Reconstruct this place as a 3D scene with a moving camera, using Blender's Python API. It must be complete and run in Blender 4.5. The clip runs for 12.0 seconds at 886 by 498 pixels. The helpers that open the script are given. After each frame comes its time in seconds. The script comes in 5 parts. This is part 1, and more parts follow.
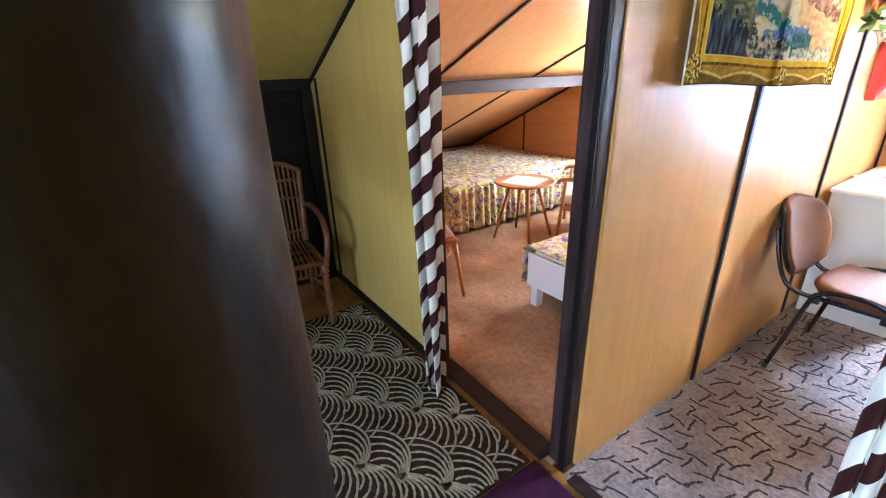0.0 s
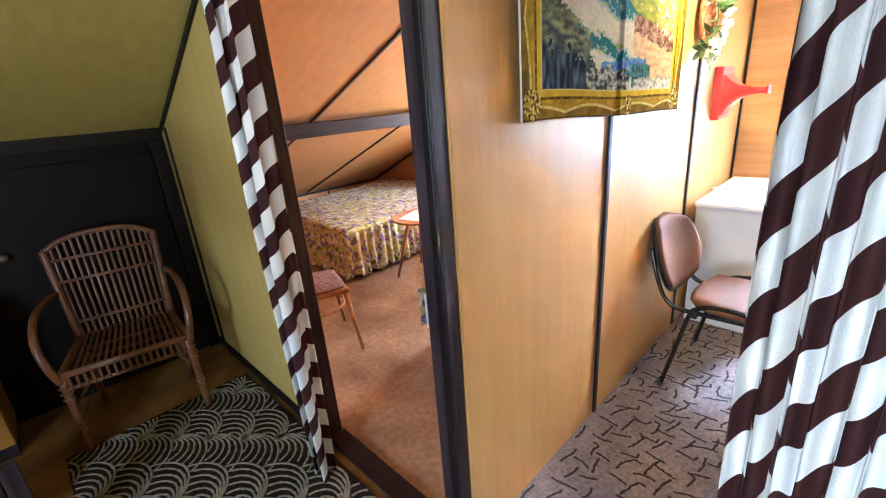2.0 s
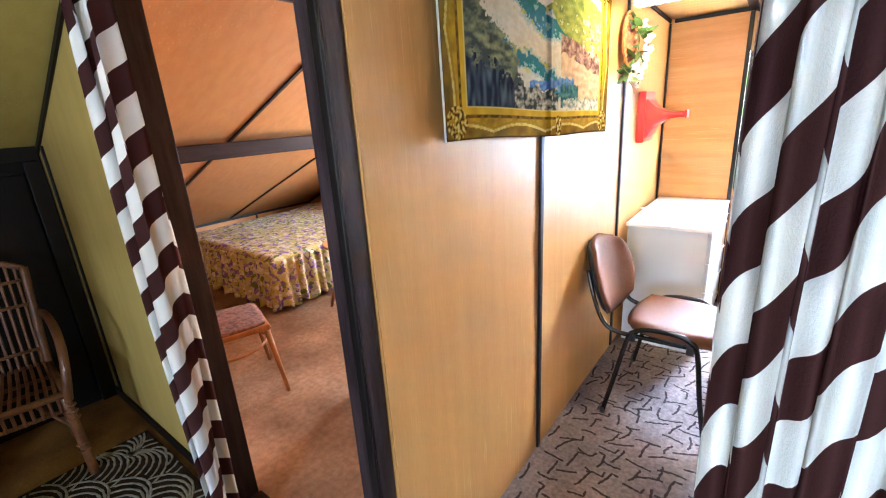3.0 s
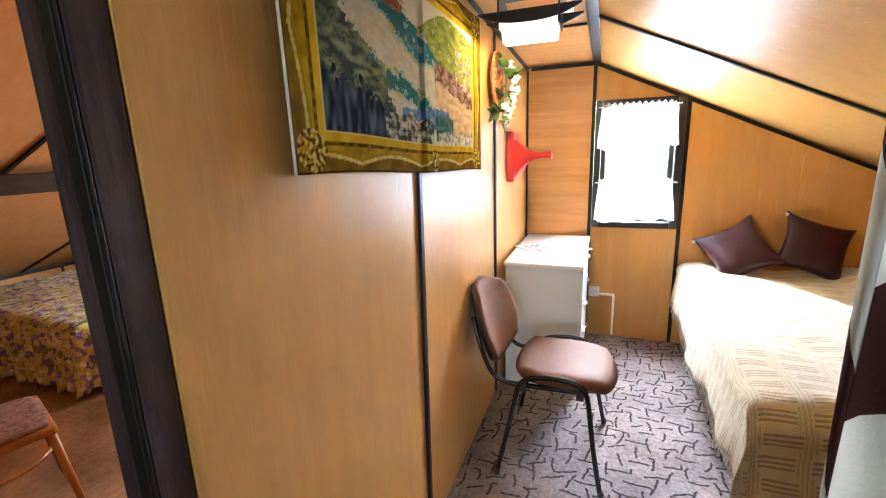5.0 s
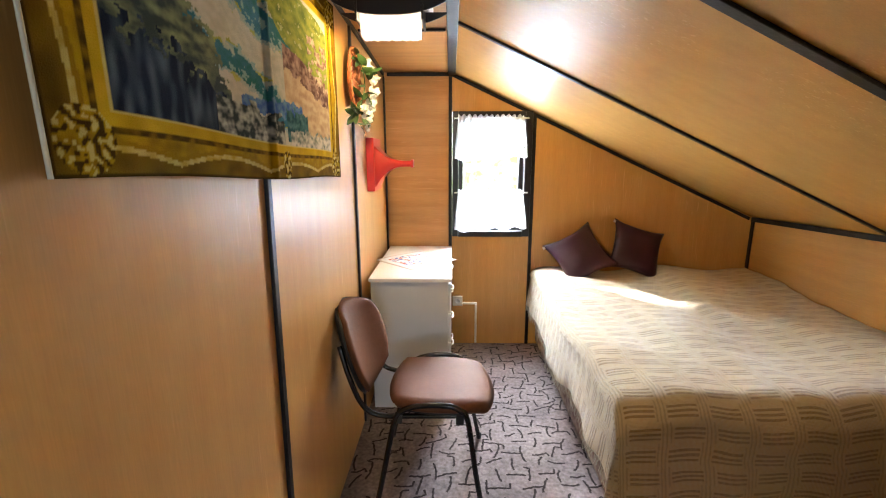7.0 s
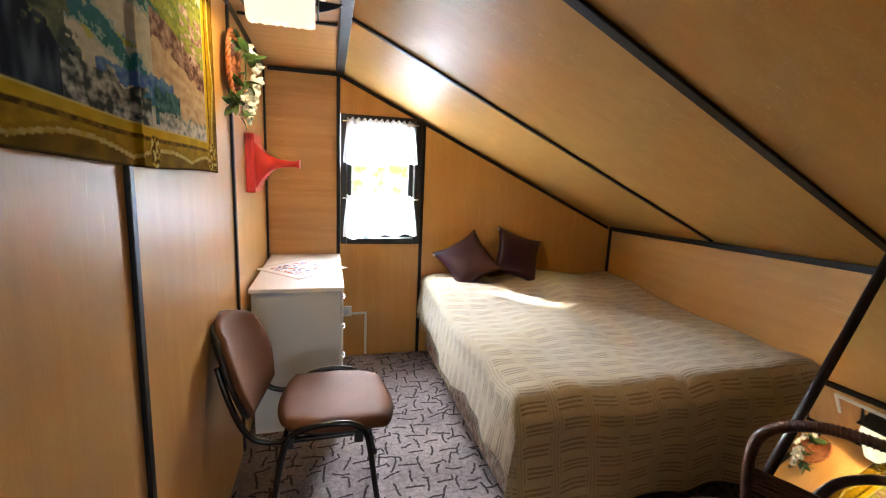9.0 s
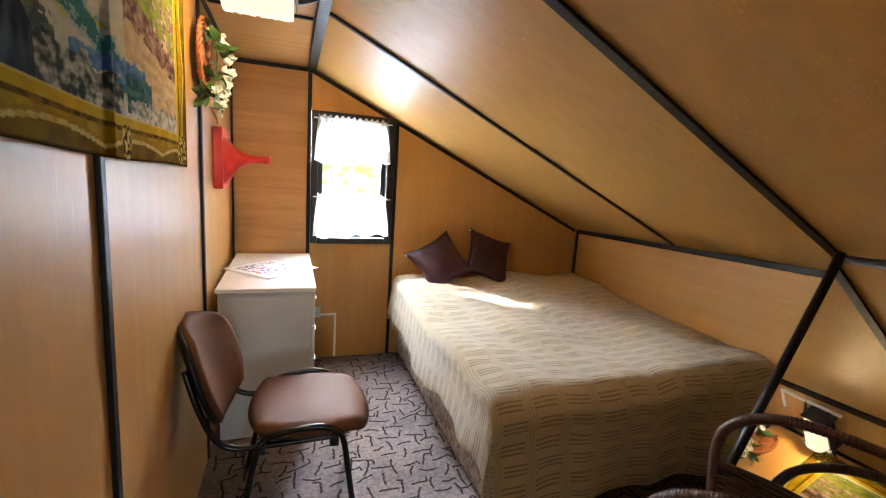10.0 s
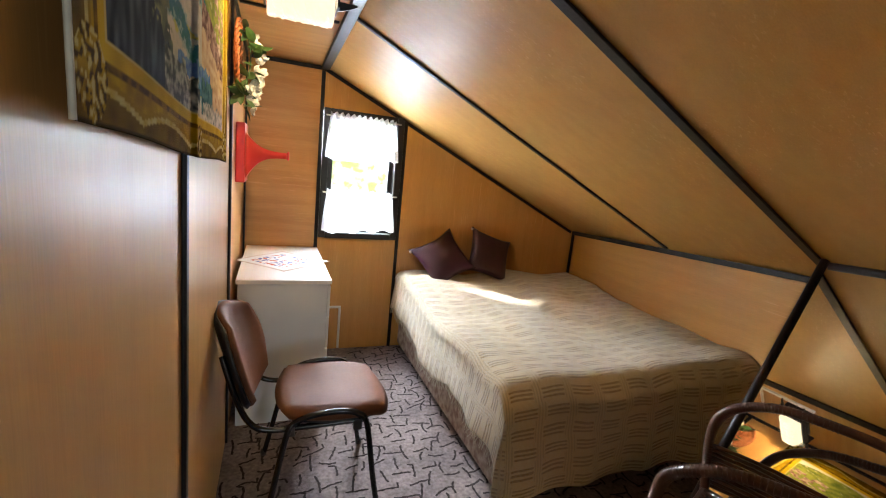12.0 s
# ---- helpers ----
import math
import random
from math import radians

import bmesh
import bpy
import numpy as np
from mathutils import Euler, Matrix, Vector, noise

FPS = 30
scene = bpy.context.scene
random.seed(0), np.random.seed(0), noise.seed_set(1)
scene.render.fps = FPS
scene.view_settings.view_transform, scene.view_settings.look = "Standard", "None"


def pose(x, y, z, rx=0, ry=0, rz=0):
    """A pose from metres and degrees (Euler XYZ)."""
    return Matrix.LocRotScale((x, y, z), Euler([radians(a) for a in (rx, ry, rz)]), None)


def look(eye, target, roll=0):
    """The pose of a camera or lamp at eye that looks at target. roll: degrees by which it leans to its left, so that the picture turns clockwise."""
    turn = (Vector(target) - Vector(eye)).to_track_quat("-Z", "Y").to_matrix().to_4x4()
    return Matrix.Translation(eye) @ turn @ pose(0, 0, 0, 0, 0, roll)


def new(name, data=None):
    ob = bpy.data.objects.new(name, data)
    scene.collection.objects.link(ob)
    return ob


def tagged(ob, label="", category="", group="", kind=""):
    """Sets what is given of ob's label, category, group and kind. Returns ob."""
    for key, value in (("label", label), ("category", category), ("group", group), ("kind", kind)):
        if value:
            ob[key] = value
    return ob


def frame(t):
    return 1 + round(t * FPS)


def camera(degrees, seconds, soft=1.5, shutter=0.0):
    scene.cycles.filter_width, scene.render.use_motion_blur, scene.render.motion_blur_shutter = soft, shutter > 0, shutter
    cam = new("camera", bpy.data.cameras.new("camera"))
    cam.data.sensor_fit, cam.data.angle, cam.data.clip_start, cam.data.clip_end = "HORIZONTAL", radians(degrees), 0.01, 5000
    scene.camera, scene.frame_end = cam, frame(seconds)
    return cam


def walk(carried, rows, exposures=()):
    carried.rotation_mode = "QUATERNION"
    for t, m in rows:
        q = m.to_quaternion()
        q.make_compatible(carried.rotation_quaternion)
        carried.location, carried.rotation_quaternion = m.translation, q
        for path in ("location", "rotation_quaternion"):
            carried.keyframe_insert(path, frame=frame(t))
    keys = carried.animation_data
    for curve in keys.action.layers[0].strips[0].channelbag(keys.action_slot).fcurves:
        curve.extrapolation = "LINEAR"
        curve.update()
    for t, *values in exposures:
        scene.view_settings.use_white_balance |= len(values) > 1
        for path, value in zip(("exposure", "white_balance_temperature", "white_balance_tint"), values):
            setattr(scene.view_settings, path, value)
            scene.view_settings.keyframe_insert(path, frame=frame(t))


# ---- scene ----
cam = camera(91.6, 12.0, soft=1.1)
PATH = [
    (0, (0.811, -1.191, 1.551), (-0.73, -0.167, 0.791), -2.1),
    (0.5, (0.82, -1.12, 1.565), (-0.693, -0.054, 0.807), -3.1),
    (1, (0.831, -1.041, 1.575), (-0.644, 0.092, 0.839), -3.8),
    (1.5, (0.828, -0.949, 1.578), (-0.602, 0.261, 0.879), -4.4),
    (2, (0.813, -0.856, 1.573), (-0.552, 0.45, 0.916), -4.7),
    (2.5, (0.789, -0.781, 1.57), (-0.493, 0.622, 0.945), -4.3),
    (3, (0.748, -0.693, 1.552), (-0.435, 0.809, 0.967), -3.8),
    (3.2, (0.734, -0.664, 1.533), (-0.41, 0.881, 0.982), -3.5),
    (4.8, (0.617, -0.466, 1.529), (-0.136, 1.331, 1.079), -1.9),
    (5, (0.599, -0.441, 1.525), (-0.092, 1.382, 1.079), -1.9),
    (5.5, (0.559, -0.378, 1.511), (0.024, 1.498, 1.068), -1.6),
    (6, (0.529, -0.308, 1.514), (0.162, 1.607, 1.07), -1.2),
    (6.5, (0.507, -0.265, 1.519), (0.303, 1.677, 1.086), -0.7),
    (7, (0.498, -0.241, 1.51), (0.463, 1.715, 1.095), -0.1),
    (7.5, (0.488, -0.217, 1.494), (0.607, 1.738, 1.092), 0.5),
    (9.5, (0.401, -0.167, 1.471), (1.005, 1.709, 1.129), 3.3),
    (10, (0.373, -0.156, 1.466), (1.043, 1.698, 1.125), 4.0),
    (10.5, (0.344, -0.152, 1.464), (1.052, 1.686, 1.117), 4.6),
    (11, (0.303, -0.159, 1.464), (1.032, 1.671, 1.114), 5.2),
    (11.5, (0.256, -0.175, 1.467), (0.993, 1.651, 1.118), 5.6),
    (12, (0.192, -0.207, 1.474), (0.931, 1.619, 1.126), 5.9),
]
walk(cam, [(t, look(eye, target, roll)) for t, eye, target, roll in PATH],
     exposures=[(0, 3.78, 5300, 10), (3.0, 3.86, 5400, 10), (5.0, 3.06, 6150, 10), (5.5, 2.94, 6350, 10), (6.5, 2.64, 6500, 10), (7.5, 2.35, 6500, 10), (9.5, 2.02, 6500, 10), (12, 2.02, 6500, 10)])

# ---- light and air ----
world = bpy.data.worlds.new("sky")
scene.world = world
world.use_nodes = True
_wn = world.node_tree.nodes
_sky = _wn.new("ShaderNodeTexSky")
_sky.sky_type = "NISHITA"
_sky.sun_disc = False
_sky.sun_elevation = radians(38)
_sky.sun_rotation = radians(-55)
world.node_tree.links.new(_sky.outputs[0], _wn["Background"].inputs[0])
_wn["Background"].inputs[1].default_value = 0.12


def area_lamp(name, m, sx, sy, power, color):
    d = bpy.data.lights.new(name, "AREA")
    d.shape, d.size, d.size_y, d.energy, d.color = "RECTANGLE", sx, sy, power, color
    ob = new(name, d)
    ob.matrix_world = m
    return ob


def point_lamp(name, at, power, color, size=0.05):
    d = bpy.data.lights.new(name, "POINT")
    d.energy, d.color, d.shadow_soft_size = power, color, size
    ob = new(name, d)
    ob.location = at
    return ob


sun = bpy.data.lights.new("sun", "SUN")
sun.energy, sun.angle, sun.color = 5.0, radians(0.5), (1.0, 0.95, 0.86)
sun_ob = new("sun", sun)
sun_ob.matrix_world = look((0.75 - 3.4, 3.1 + 2.4, 1.4 + 3.2), (0.75, 3.1, 1.4))

DAY = (0.76, 0.88, 1.0)
# the gable window of the small bedroom, the back bedroom's unseen window and an added stair window
area_lamp("window_light", look((0.62, 3.95, 2.03), (1.08, 2.5, 0.88)), 1.15, 1.35, 230, DAY)
area_lamp("window_light", pose(-1.6, 3.16, 1.2, 90, 0, 180), 0.8, 0.8, 12, (1.0, 0.95, 0.90))
# no such window is known: added here to light the landing and right curtain
area_lamp("window_light", pose(0.82, -2.93, 1.25, 90, 0, 0), 0.75, 0.8, 7.0, (0.78, 0.89, 1.0))
point_lamp("ceiling_lamp_bulb", (0.265, 1.6, 2.040), 4.2, (1.0, 0.78, 0.45), 0.025)
# unseen fill without a fixture, added to warm the back bedroom
point_lamp("back_room_fill", (-1.0, 1.9, 2.0), 0.9, (1.0, 0.74, 0.46), 0.06)


# ---- materials ----
def mat(name, color, rough=0.5, metal=0.0, vary=0.0, scale=8.0, stretch=(1, 1, 1), bump=0.0, bump_scale=60.0,
        color2=None, coat=0.0, spec=0.5, fine=0.0, rand=0.0):
    """Plain surface with two scales of colour variation and fine relief, in object metres."""
    m = bpy.data.materials.new(name)
    m.use_nodes = True
    nt = m.node_tree
    n, l = nt.nodes, nt.links
    b = n["Principled BSDF"]
    b.inputs["Roughness"].default_value = rough
    b.inputs["Metallic"].default_value = metal
    b.inputs["Specular IOR Level"].default_value = spec
    b.inputs["Coat Weight"].default_value = coat
    b.inputs["Coat Roughness"].default_value = 0.25
    b.inputs["Base Color"].default_value = (*color, 1)
    tc = n.new("ShaderNodeTexCoord")
    mp = n.new("ShaderNodeMapping")
    mp.inputs["Scale"].default_value = stretch
    l.new(tc.outputs["Object"], mp.inputs["Vector"])
    if vary or color2:
        c2 = color2 or tuple(max(0.0, c * (1 - vary)) for c in color)
        tx = n.new("ShaderNodeTexNoise")
        tx.inputs["Scale"].default_value, tx.inputs["Detail"].default_value = scale, 6
        l.new(mp.outputs[0], tx.inputs["Vector"])
        ramp = n.new("ShaderNodeValToRGB")
        ramp.color_ramp.elements[0].position, ramp.color_ramp.elements[1].position = 0.35, 0.65
        ramp.color_ramp.elements[0].color, ramp.color_ramp.elements[1].color = (*c2, 1), (*color, 1)
        l.new(tx.outputs["Fac"], ramp.inputs["Fac"])
        out = ramp.outputs["Color"]
        if fine:
            t2 = n.new("ShaderNodeTexNoise")
            t2.inputs["Scale"].default_value, t2.inputs["Detail"].default_value = scale * 14, 3
            l.new(mp.outputs[0], t2.inputs["Vector"])
            mr = n.new("ShaderNodeMapRange")
            mr.inputs["From Min"].default_value, mr.inputs["From Max"].default_value = 0.3, 0.7
            mr.inputs["To Min"].default_value, mr.inputs["To Max"].default_value = 1 - fine, 1.0
            l.new(t2.outputs["Fac"], mr.inputs["Value"])
            mx = n.new("ShaderNodeMix")
            mx.data_type, mx.blend_type = "RGBA", "MULTIPLY"
            mx.inputs["Factor"].default_value = 1
            l.new(out, mx.inputs["A"])
            l.new(mr.outputs[0], mx.inputs["B"])
            out = mx.outputs["Result"]
        if rand:
            oi = n.new("ShaderNodeObjectInfo")
            mr = n.new("ShaderNodeMapRange")
            mr.inputs["To Min"].default_value, mr.inputs["To Max"].default_value = 1 - rand, 1.0
            l.new(oi.outputs["Random"], mr.inputs["Value"])
            mx = n.new("ShaderNodeMix")
            mx.data_type, mx.blend_type = "RGBA", "MULTIPLY"
            mx.inputs["Factor"].default_value = 1
            l.new(out, mx.inputs["A"])
            l.new(mr.outputs[0], mx.inputs["B"])
            out = mx.outputs["Result"]
        l.new(out, b.inputs["Base Color"])
    if bump:
        tb = n.new("ShaderNodeTexNoise")
        tb.inputs["Scale"].default_value, tb.inputs["Detail"].default_value = bump_scale, 4
        l.new(mp.outputs[0], tb.inputs["Vector"])
        bp = n.new("ShaderNodeBump")
        bp.inputs["Strength"].default_value, bp.inputs["Distance"].default_value = bump, 0.01
        l.new(tb.outputs["Fac"], bp.inputs["Height"])
        l.new(bp.outputs[0], b.inputs["Normal"])
    return m


def laminate(name, a, b2, axis="z", rough=0.37, spec=0.32):
    """Wood-print board: streaks along one axis under a satin film."""
    st = {"z": (9, 9, 0.55), "x": (0.55, 9, 9), "y": (9, 0.55, 9)}[axis]
    m = mat(name, a, rough, 0, 0, 2.2, st, 0.03, 14, color2=b2, fine=0.10, coat=0.0, spec=spec, rand=0.06)
    # sparse pale flecks of the printed grain
    n, l = m.node_tree.nodes, m.node_tree.links
    bs = n["Principled BSDF"]
    src = bs.inputs["Base Color"].links[0].from_socket
    tc = n.new("ShaderNodeTexCoord")
    mp = n.new("ShaderNodeMapping")
    mp.inputs["Scale"].default_value = tuple(5.0 * k if k > 1 else 2.0 for k in st)
    l.new(tc.outputs["Object"], mp.inputs["Vector"])
    fl = n.new("ShaderNodeTexNoise")
    fl.inputs["Scale"].default_value, fl.inputs["Detail"].default_value, fl.inputs["Distortion"].default_value = 2.4, 2, 0.6
    l.new(mp.outputs[0], fl.inputs["Vector"])
    pt = n.new("ShaderNodeTexNoise")
    pt.inputs["Scale"].default_value, pt.inputs["Detail"].default_value = 2.0, 2
    l.new(tc.outputs["Object"], pt.inputs["Vector"])
    m1 = n.new("ShaderNodeMapRange")
    m1.inputs["From Min"].default_value, m1.inputs["From Max"].default_value = 0.60, 0.70
    l.new(fl.outputs["Fac"], m1.inputs["Value"])
    m2 = n.new("ShaderNodeMapRange")
    m2.inputs["From Min"].default_value, m2.inputs["From Max"].default_value = 0.46, 0.62
    m2.inputs["To Max"].default_value = 0.42
    l.new(pt.outputs["Fac"], m2.inputs["Value"])
    mu = n.new("ShaderNodeMath")
    mu.operation = "MULTIPLY"
    l.new(m1.outputs[0], mu.inputs[0])
    l.new(m2.outputs[0], mu.inputs[1])
    mx = n.new("ShaderNodeMix")
    mx.data_type = "RGBA"
    l.new(mu.outputs[0], mx.inputs["Factor"])
    l.new(src, mx.inputs["A"])
    mx.inputs["B"].default_value = (min(1, a[0] * 1.3), min(1, a[1] * 1.5), min(1, a[2] * 2.2), 1)
    l.new(mx.outputs["Result"], bs.inputs["Base Color"])
    return m


BEECH = laminate("beech_laminate", (0.57, 0.295, 0.088), (0.525, 0.264, 0.076))
BEECH_Y = laminate("beech_laminate_crosswise", (0.57, 0.295, 0.088), (0.525, 0.264, 0.076), "y")
BEECH_X = laminate("beech_laminate_level", (0.56, 0.295, 0.10), (0.48, 0.24, 0.075), "x")
BEECH_ROOF = laminate("beech_laminate_roof", (0.58, 0.325, 0.095), (0.54, 0.295, 0.082), "x", 0.42, 0.24)
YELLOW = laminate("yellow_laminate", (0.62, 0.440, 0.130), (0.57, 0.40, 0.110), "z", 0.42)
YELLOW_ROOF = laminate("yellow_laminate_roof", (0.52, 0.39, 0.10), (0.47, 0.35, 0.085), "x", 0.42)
RUST = laminate("rust_laminate", (0.54, 0.265, 0.095), (0.49, 0.225, 0.075), "x", 0.33)
BATTEN = mat("dark_stained_batten", (0.011, 0.008, 0.008), 0.45, 0, 0.4, 12, (1, 1, 1), 0.1, 60, fine=0.3, spec=0.3)
STAIN = mat("dark_stained_pine", (0.055, 0.035, 0.039), 0.42, 0, 0, 6, (6, 6, 0.7), 0.12, 24, color2=(0.020, 0.012, 0.014), fine=0.35, spec=0.35)
STAIN_Y = mat("dark_stained_pine_level", (0.032, 0.015, 0.014), 0.5, 0, 0, 6, (6, 0.7, 6), 0.12, 24, color2=(0.016, 0.008, 0.008), fine=0.35, spec=0.15)
RAILWOOD = mat("dark_rail_wood", (0.014, 0.008, 0.008), 0.36, 0, 0.5, 7, (2, 2, 1), 0.25, 18, fine=0.35, spec=0.30)
DARKDOOR = mat("dark_hatch_paint", (0.007, 0.0045, 0.005), 0.5, 0, 0.4, 4, (3, 3, 0.6), 0.1, 20, fine=0.3, spec=0.2)
CARPET = mat("mottled_carpet", (0.36, 0.285, 0.265), 0.95, 0, 0, 4, (1, 1, 1), 0.9, 260, color2=(0.25, 0.195, 0.19), fine=0.45, spec=0.1)
CARPET_INK = mat("carpet_groove", (0.055, 0.042, 0.040), 0.97, 0, 0.4, 30, bump=0.6, bump_scale=200, spec=0.1)
# tan mottle, its contrast raised to stand in for patches of sun and shadow
BACKCARPET = mat("tan_velour_carpet", (0.47, 0.31, 0.19), 0.93, 0, 0, 2.2, (1, 1, 1), 0.5, 200, color2=(0.25, 0.15, 0.085), fine=0.3, spec=0.1)
LINO = mat("amber_lino", (0.33, 0.165, 0.045), 0.42, 0, 0, 5, (1, 1, 1), 0.08, 40, color2=(0.17, 0.075, 0.02), fine=0.35, spec=0.35)
RUG = mat("brown_rug_pile", (0.045, 0.026, 0.020), 0.96, 0, 0.5, 20, bump=0.8, bump_scale=220, fine=0.4, spec=0.1)
RUG_INK = mat("rug_pale_loop", (0.46, 0.41, 0.31), 0.95, 0, 0.35, 40, bump=0.9, bump_scale=260, fine=0.4, spec=0.1)
PURPLE = mat("purple_runner", (0.050, 0.012, 0.040), 0.95, 0, 0.4, 15, bump=0.7, bump_scale=220, spec=0.1)
WICKER = mat("brown_wicker", (0.22, 0.085, 0.030), 0.40, 0, 0, 14, (1, 1, 1), 0.25, 90, color2=(0.12, 0.042, 0.016), fine=0.3, coat=0.1)
WICKER_DARK = mat("dark_wicker", (0.085, 0.030, 0.015), 0.32, 0, 0, 14, (1, 1, 1), 0.25, 90, color2=(0.045, 0.016, 0.010), fine=0.3, coat=0.2)
VINYL = mat("brown_leatherette", (0.160, 0.064, 0.030), 0.66, 0, 0.18, 5, bump=0.14, bump_scale=260, fine=0.12, spec=0.15)
BLACKTUBE = mat("black_enamelled_tube", (0.008, 0.008, 0.009), 0.22, 0, 0.2, 10)
BLACKPLASTIC = mat("black_plastic_shell", (0.012, 0.012, 0.013), 0.5, 0, 0.2, 20, bump=0.1, bump_scale=200)
# white board whose blue-grey holds the shade on the dresser's sides; top stays lighter
WHITE_SHADE_TINT = mat("white_melamine_shade_tint", (0.64, 0.68, 0.74), 0.42, 0, 0.05, 3, bump=0.02, bump_scale=80)
WHITE_TOP = mat("white_melamine_top", (0.82, 0.78, 0.75), 0.35, 0, 0.05, 3)
WHITE_PLASTIC = mat("white_plastic", (0.80, 0.79, 0.76), 0.35, 0, 0.05, 10)
RED = mat("red_plastic", (0.70, 0.045, 0.040), 0.28, 0, 0.1, 5, bump=0.02, bump_scale=50)
WINBLACK = mat("black_window_paint", (0.012, 0.011, 0.012), 0.35, 0, 0.3, 14, bump=0.12, bump_scale=40)
CUSHION = mat("aubergine_satin", (0.042, 0.009, 0.021), 0.36, 0, 0.3, 9, bump=0.1, bump_scale=160, fine=0.15)
PINE = mat("honey_pine", (0.46, 0.20, 0.060), 0.35, 0, 0, 5, (3, 3, 0.6), 0.06, 30, color2=(0.33, 0.13, 0.035), fine=0.2)
YELLOWCAB = mat("amber_cabinet_veneer", (0.46, 0.22, 0.030), 0.38, 0, 0.15, 5, (3, 3, 0.6), 0.05, 30, fine=0.15)
CREAM = mat("cream_fabric", (0.70, 0.64, 0.55), 0.9, 0, 0.1, 12, bump=0.3, bump_scale=150)
MATTRESS = mat("patterned_mattress", (0.42, 0.33, 0.27), 0.9, 0, 0, 22, bump=0.4, bump_scale=90, color2=(0.20, 0.12, 0.09))
LEAF = mat("silk_leaf", (0.055, 0.110, 0.025), 0.45, 0, 0.4, 25)
PETAL = mat("white_silk_petal", (0.82, 0.80, 0.72), 0.7, 0, 0.08, 30)
BASKET = mat("orange_wicker", (0.42, 0.125, 0.035), 0.55, 0, 0.35, 40, bump=0.4, bump_scale=120)
LAMPMETAL = mat("black_lamp_metal", (0.015, 0.012, 0.011), 0.4, 0.3, 0.2, 20)
BRASS = mat("dull_knob_metal", (0.20, 0.16, 0.12), 0.4, 0.9, 0.2, 20)
GILT = mat("pale_gilt_frame", (0.48, 0.30, 0.11), 0.5, 0.1, 0.3, 20, bump=0.2, bump_scale=60)
SEATCLOTH = mat("brown_flecked_cloth", (0.26, 0.13, 0.095), 0.92, 0, 0, 45, bump=0.5, bump_scale=140, color2=(0.10, 0.05, 0.045))
EDGE_WHITE = mat("cream_binding", (0.62, 0.58, 0.46), 0.9, 0, 0.2, 20)


def glass_mat(name, rough, tint=(1, 1, 1)):
    m = bpy.data.materials.new(name)
    m.use_nodes = True
    b = m.node_tree.nodes["Principled BSDF"]
    b.inputs["Base Color"].default_value = (*tint, 1)
    b.inputs["Transmission Weight"].default_value = 1.0
    b.inputs["Roughness"].default_value = rough
    b.inputs["IOR"].default_value = 1.45
    return m


GLASS = glass_mat("window_glass", 0.0)
MIRROR = mat("mirror_silver", (0.86, 0.85, 0.82), 0.02, 1.0)


def glow(name, color, strength):
    m = bpy.data.materials.new(name)
    m.use_nodes = True
    b = m.node_tree.nodes["Principled BSDF"]
    b.inputs["Base Color"].default_value = (*color, 1)
    b.inputs["Emission Color"].default_value = (*color, 1)
    b.inputs["Emission Strength"].default_value = strength
    b.inputs["Roughness"].default_value = 0.2
    return m


LAMPGLASS = glow("lit_pressed_glass", (1.0, 0.82, 0.56), 0.30)


def lace_mat():
    m = mat("white_lace", (0.85, 0.86, 0.86), 0.9, 0, 0.08, 40, bump=0.5, bump_scale=120)
    n, l = m.node_tree.nodes, m.node_tree.links
    b = n["Principled BSDF"]
    tr = n.new("ShaderNodeBsdfTranslucent")
    tr.inputs[0].default_value = (0.9, 0.92, 0.95, 1)
    tp = n.new("ShaderNodeBsdfTransparent")
    m1, m2 = n.new("ShaderNodeMixShader"), n.new("ShaderNodeMixShader")
    m1.inputs[0].default_value, m2.inputs[0].default_value = 0.6, 0.25
    l.new(b.outputs[0], m1.inputs[1]), l.new(tr.outputs[0], m1.inputs[2])
    l.new(m1.outputs[0], m2.inputs[1]), l.new(tp.outputs[0], m2.inputs[2])
    l.new(m2.outputs[0], n["Material Output"].inputs[0])
    return m


LACE = lace_mat()


def uv_math(m):
    """Small node kit on the UV map (metres): returns n, l, u, v sockets and a math maker."""
    nt = m.node_tree
    n, l = nt.nodes, nt.links
    uv = n.new("ShaderNodeUVMap")
    sp = n.new("ShaderNodeSeparateXYZ")
    l.new(uv.outputs[0], sp.inputs[0])

    def op(kind, a, b=None, c=None):
        k = n.new("ShaderNodeMath")
        k.operation = kind
        for i, s in enumerate((a, b, c)):
            if s is None:
                continue
            if isinstance(s, (int, float)):
                k.inputs[i].default_value = s
            else:
                l.new(s, k.inputs[i])
        return k.outputs[0]
    return n, l, sp.outputs[0], sp.outputs[1], op


def mix_color(n, l, fac, a, b):
    mx = n.new("ShaderNodeMix")
    mx.data_type = "RGBA"
    l.new(fac, mx.inputs["Factor"])
    for s, k in ((a, "A"), (b, "B")):
        if isinstance(s, tuple):
            mx.inputs[k].default_value = (*s, 1)
        else:
            l.new(s, mx.inputs[k])
    return mx.outputs["Result"]


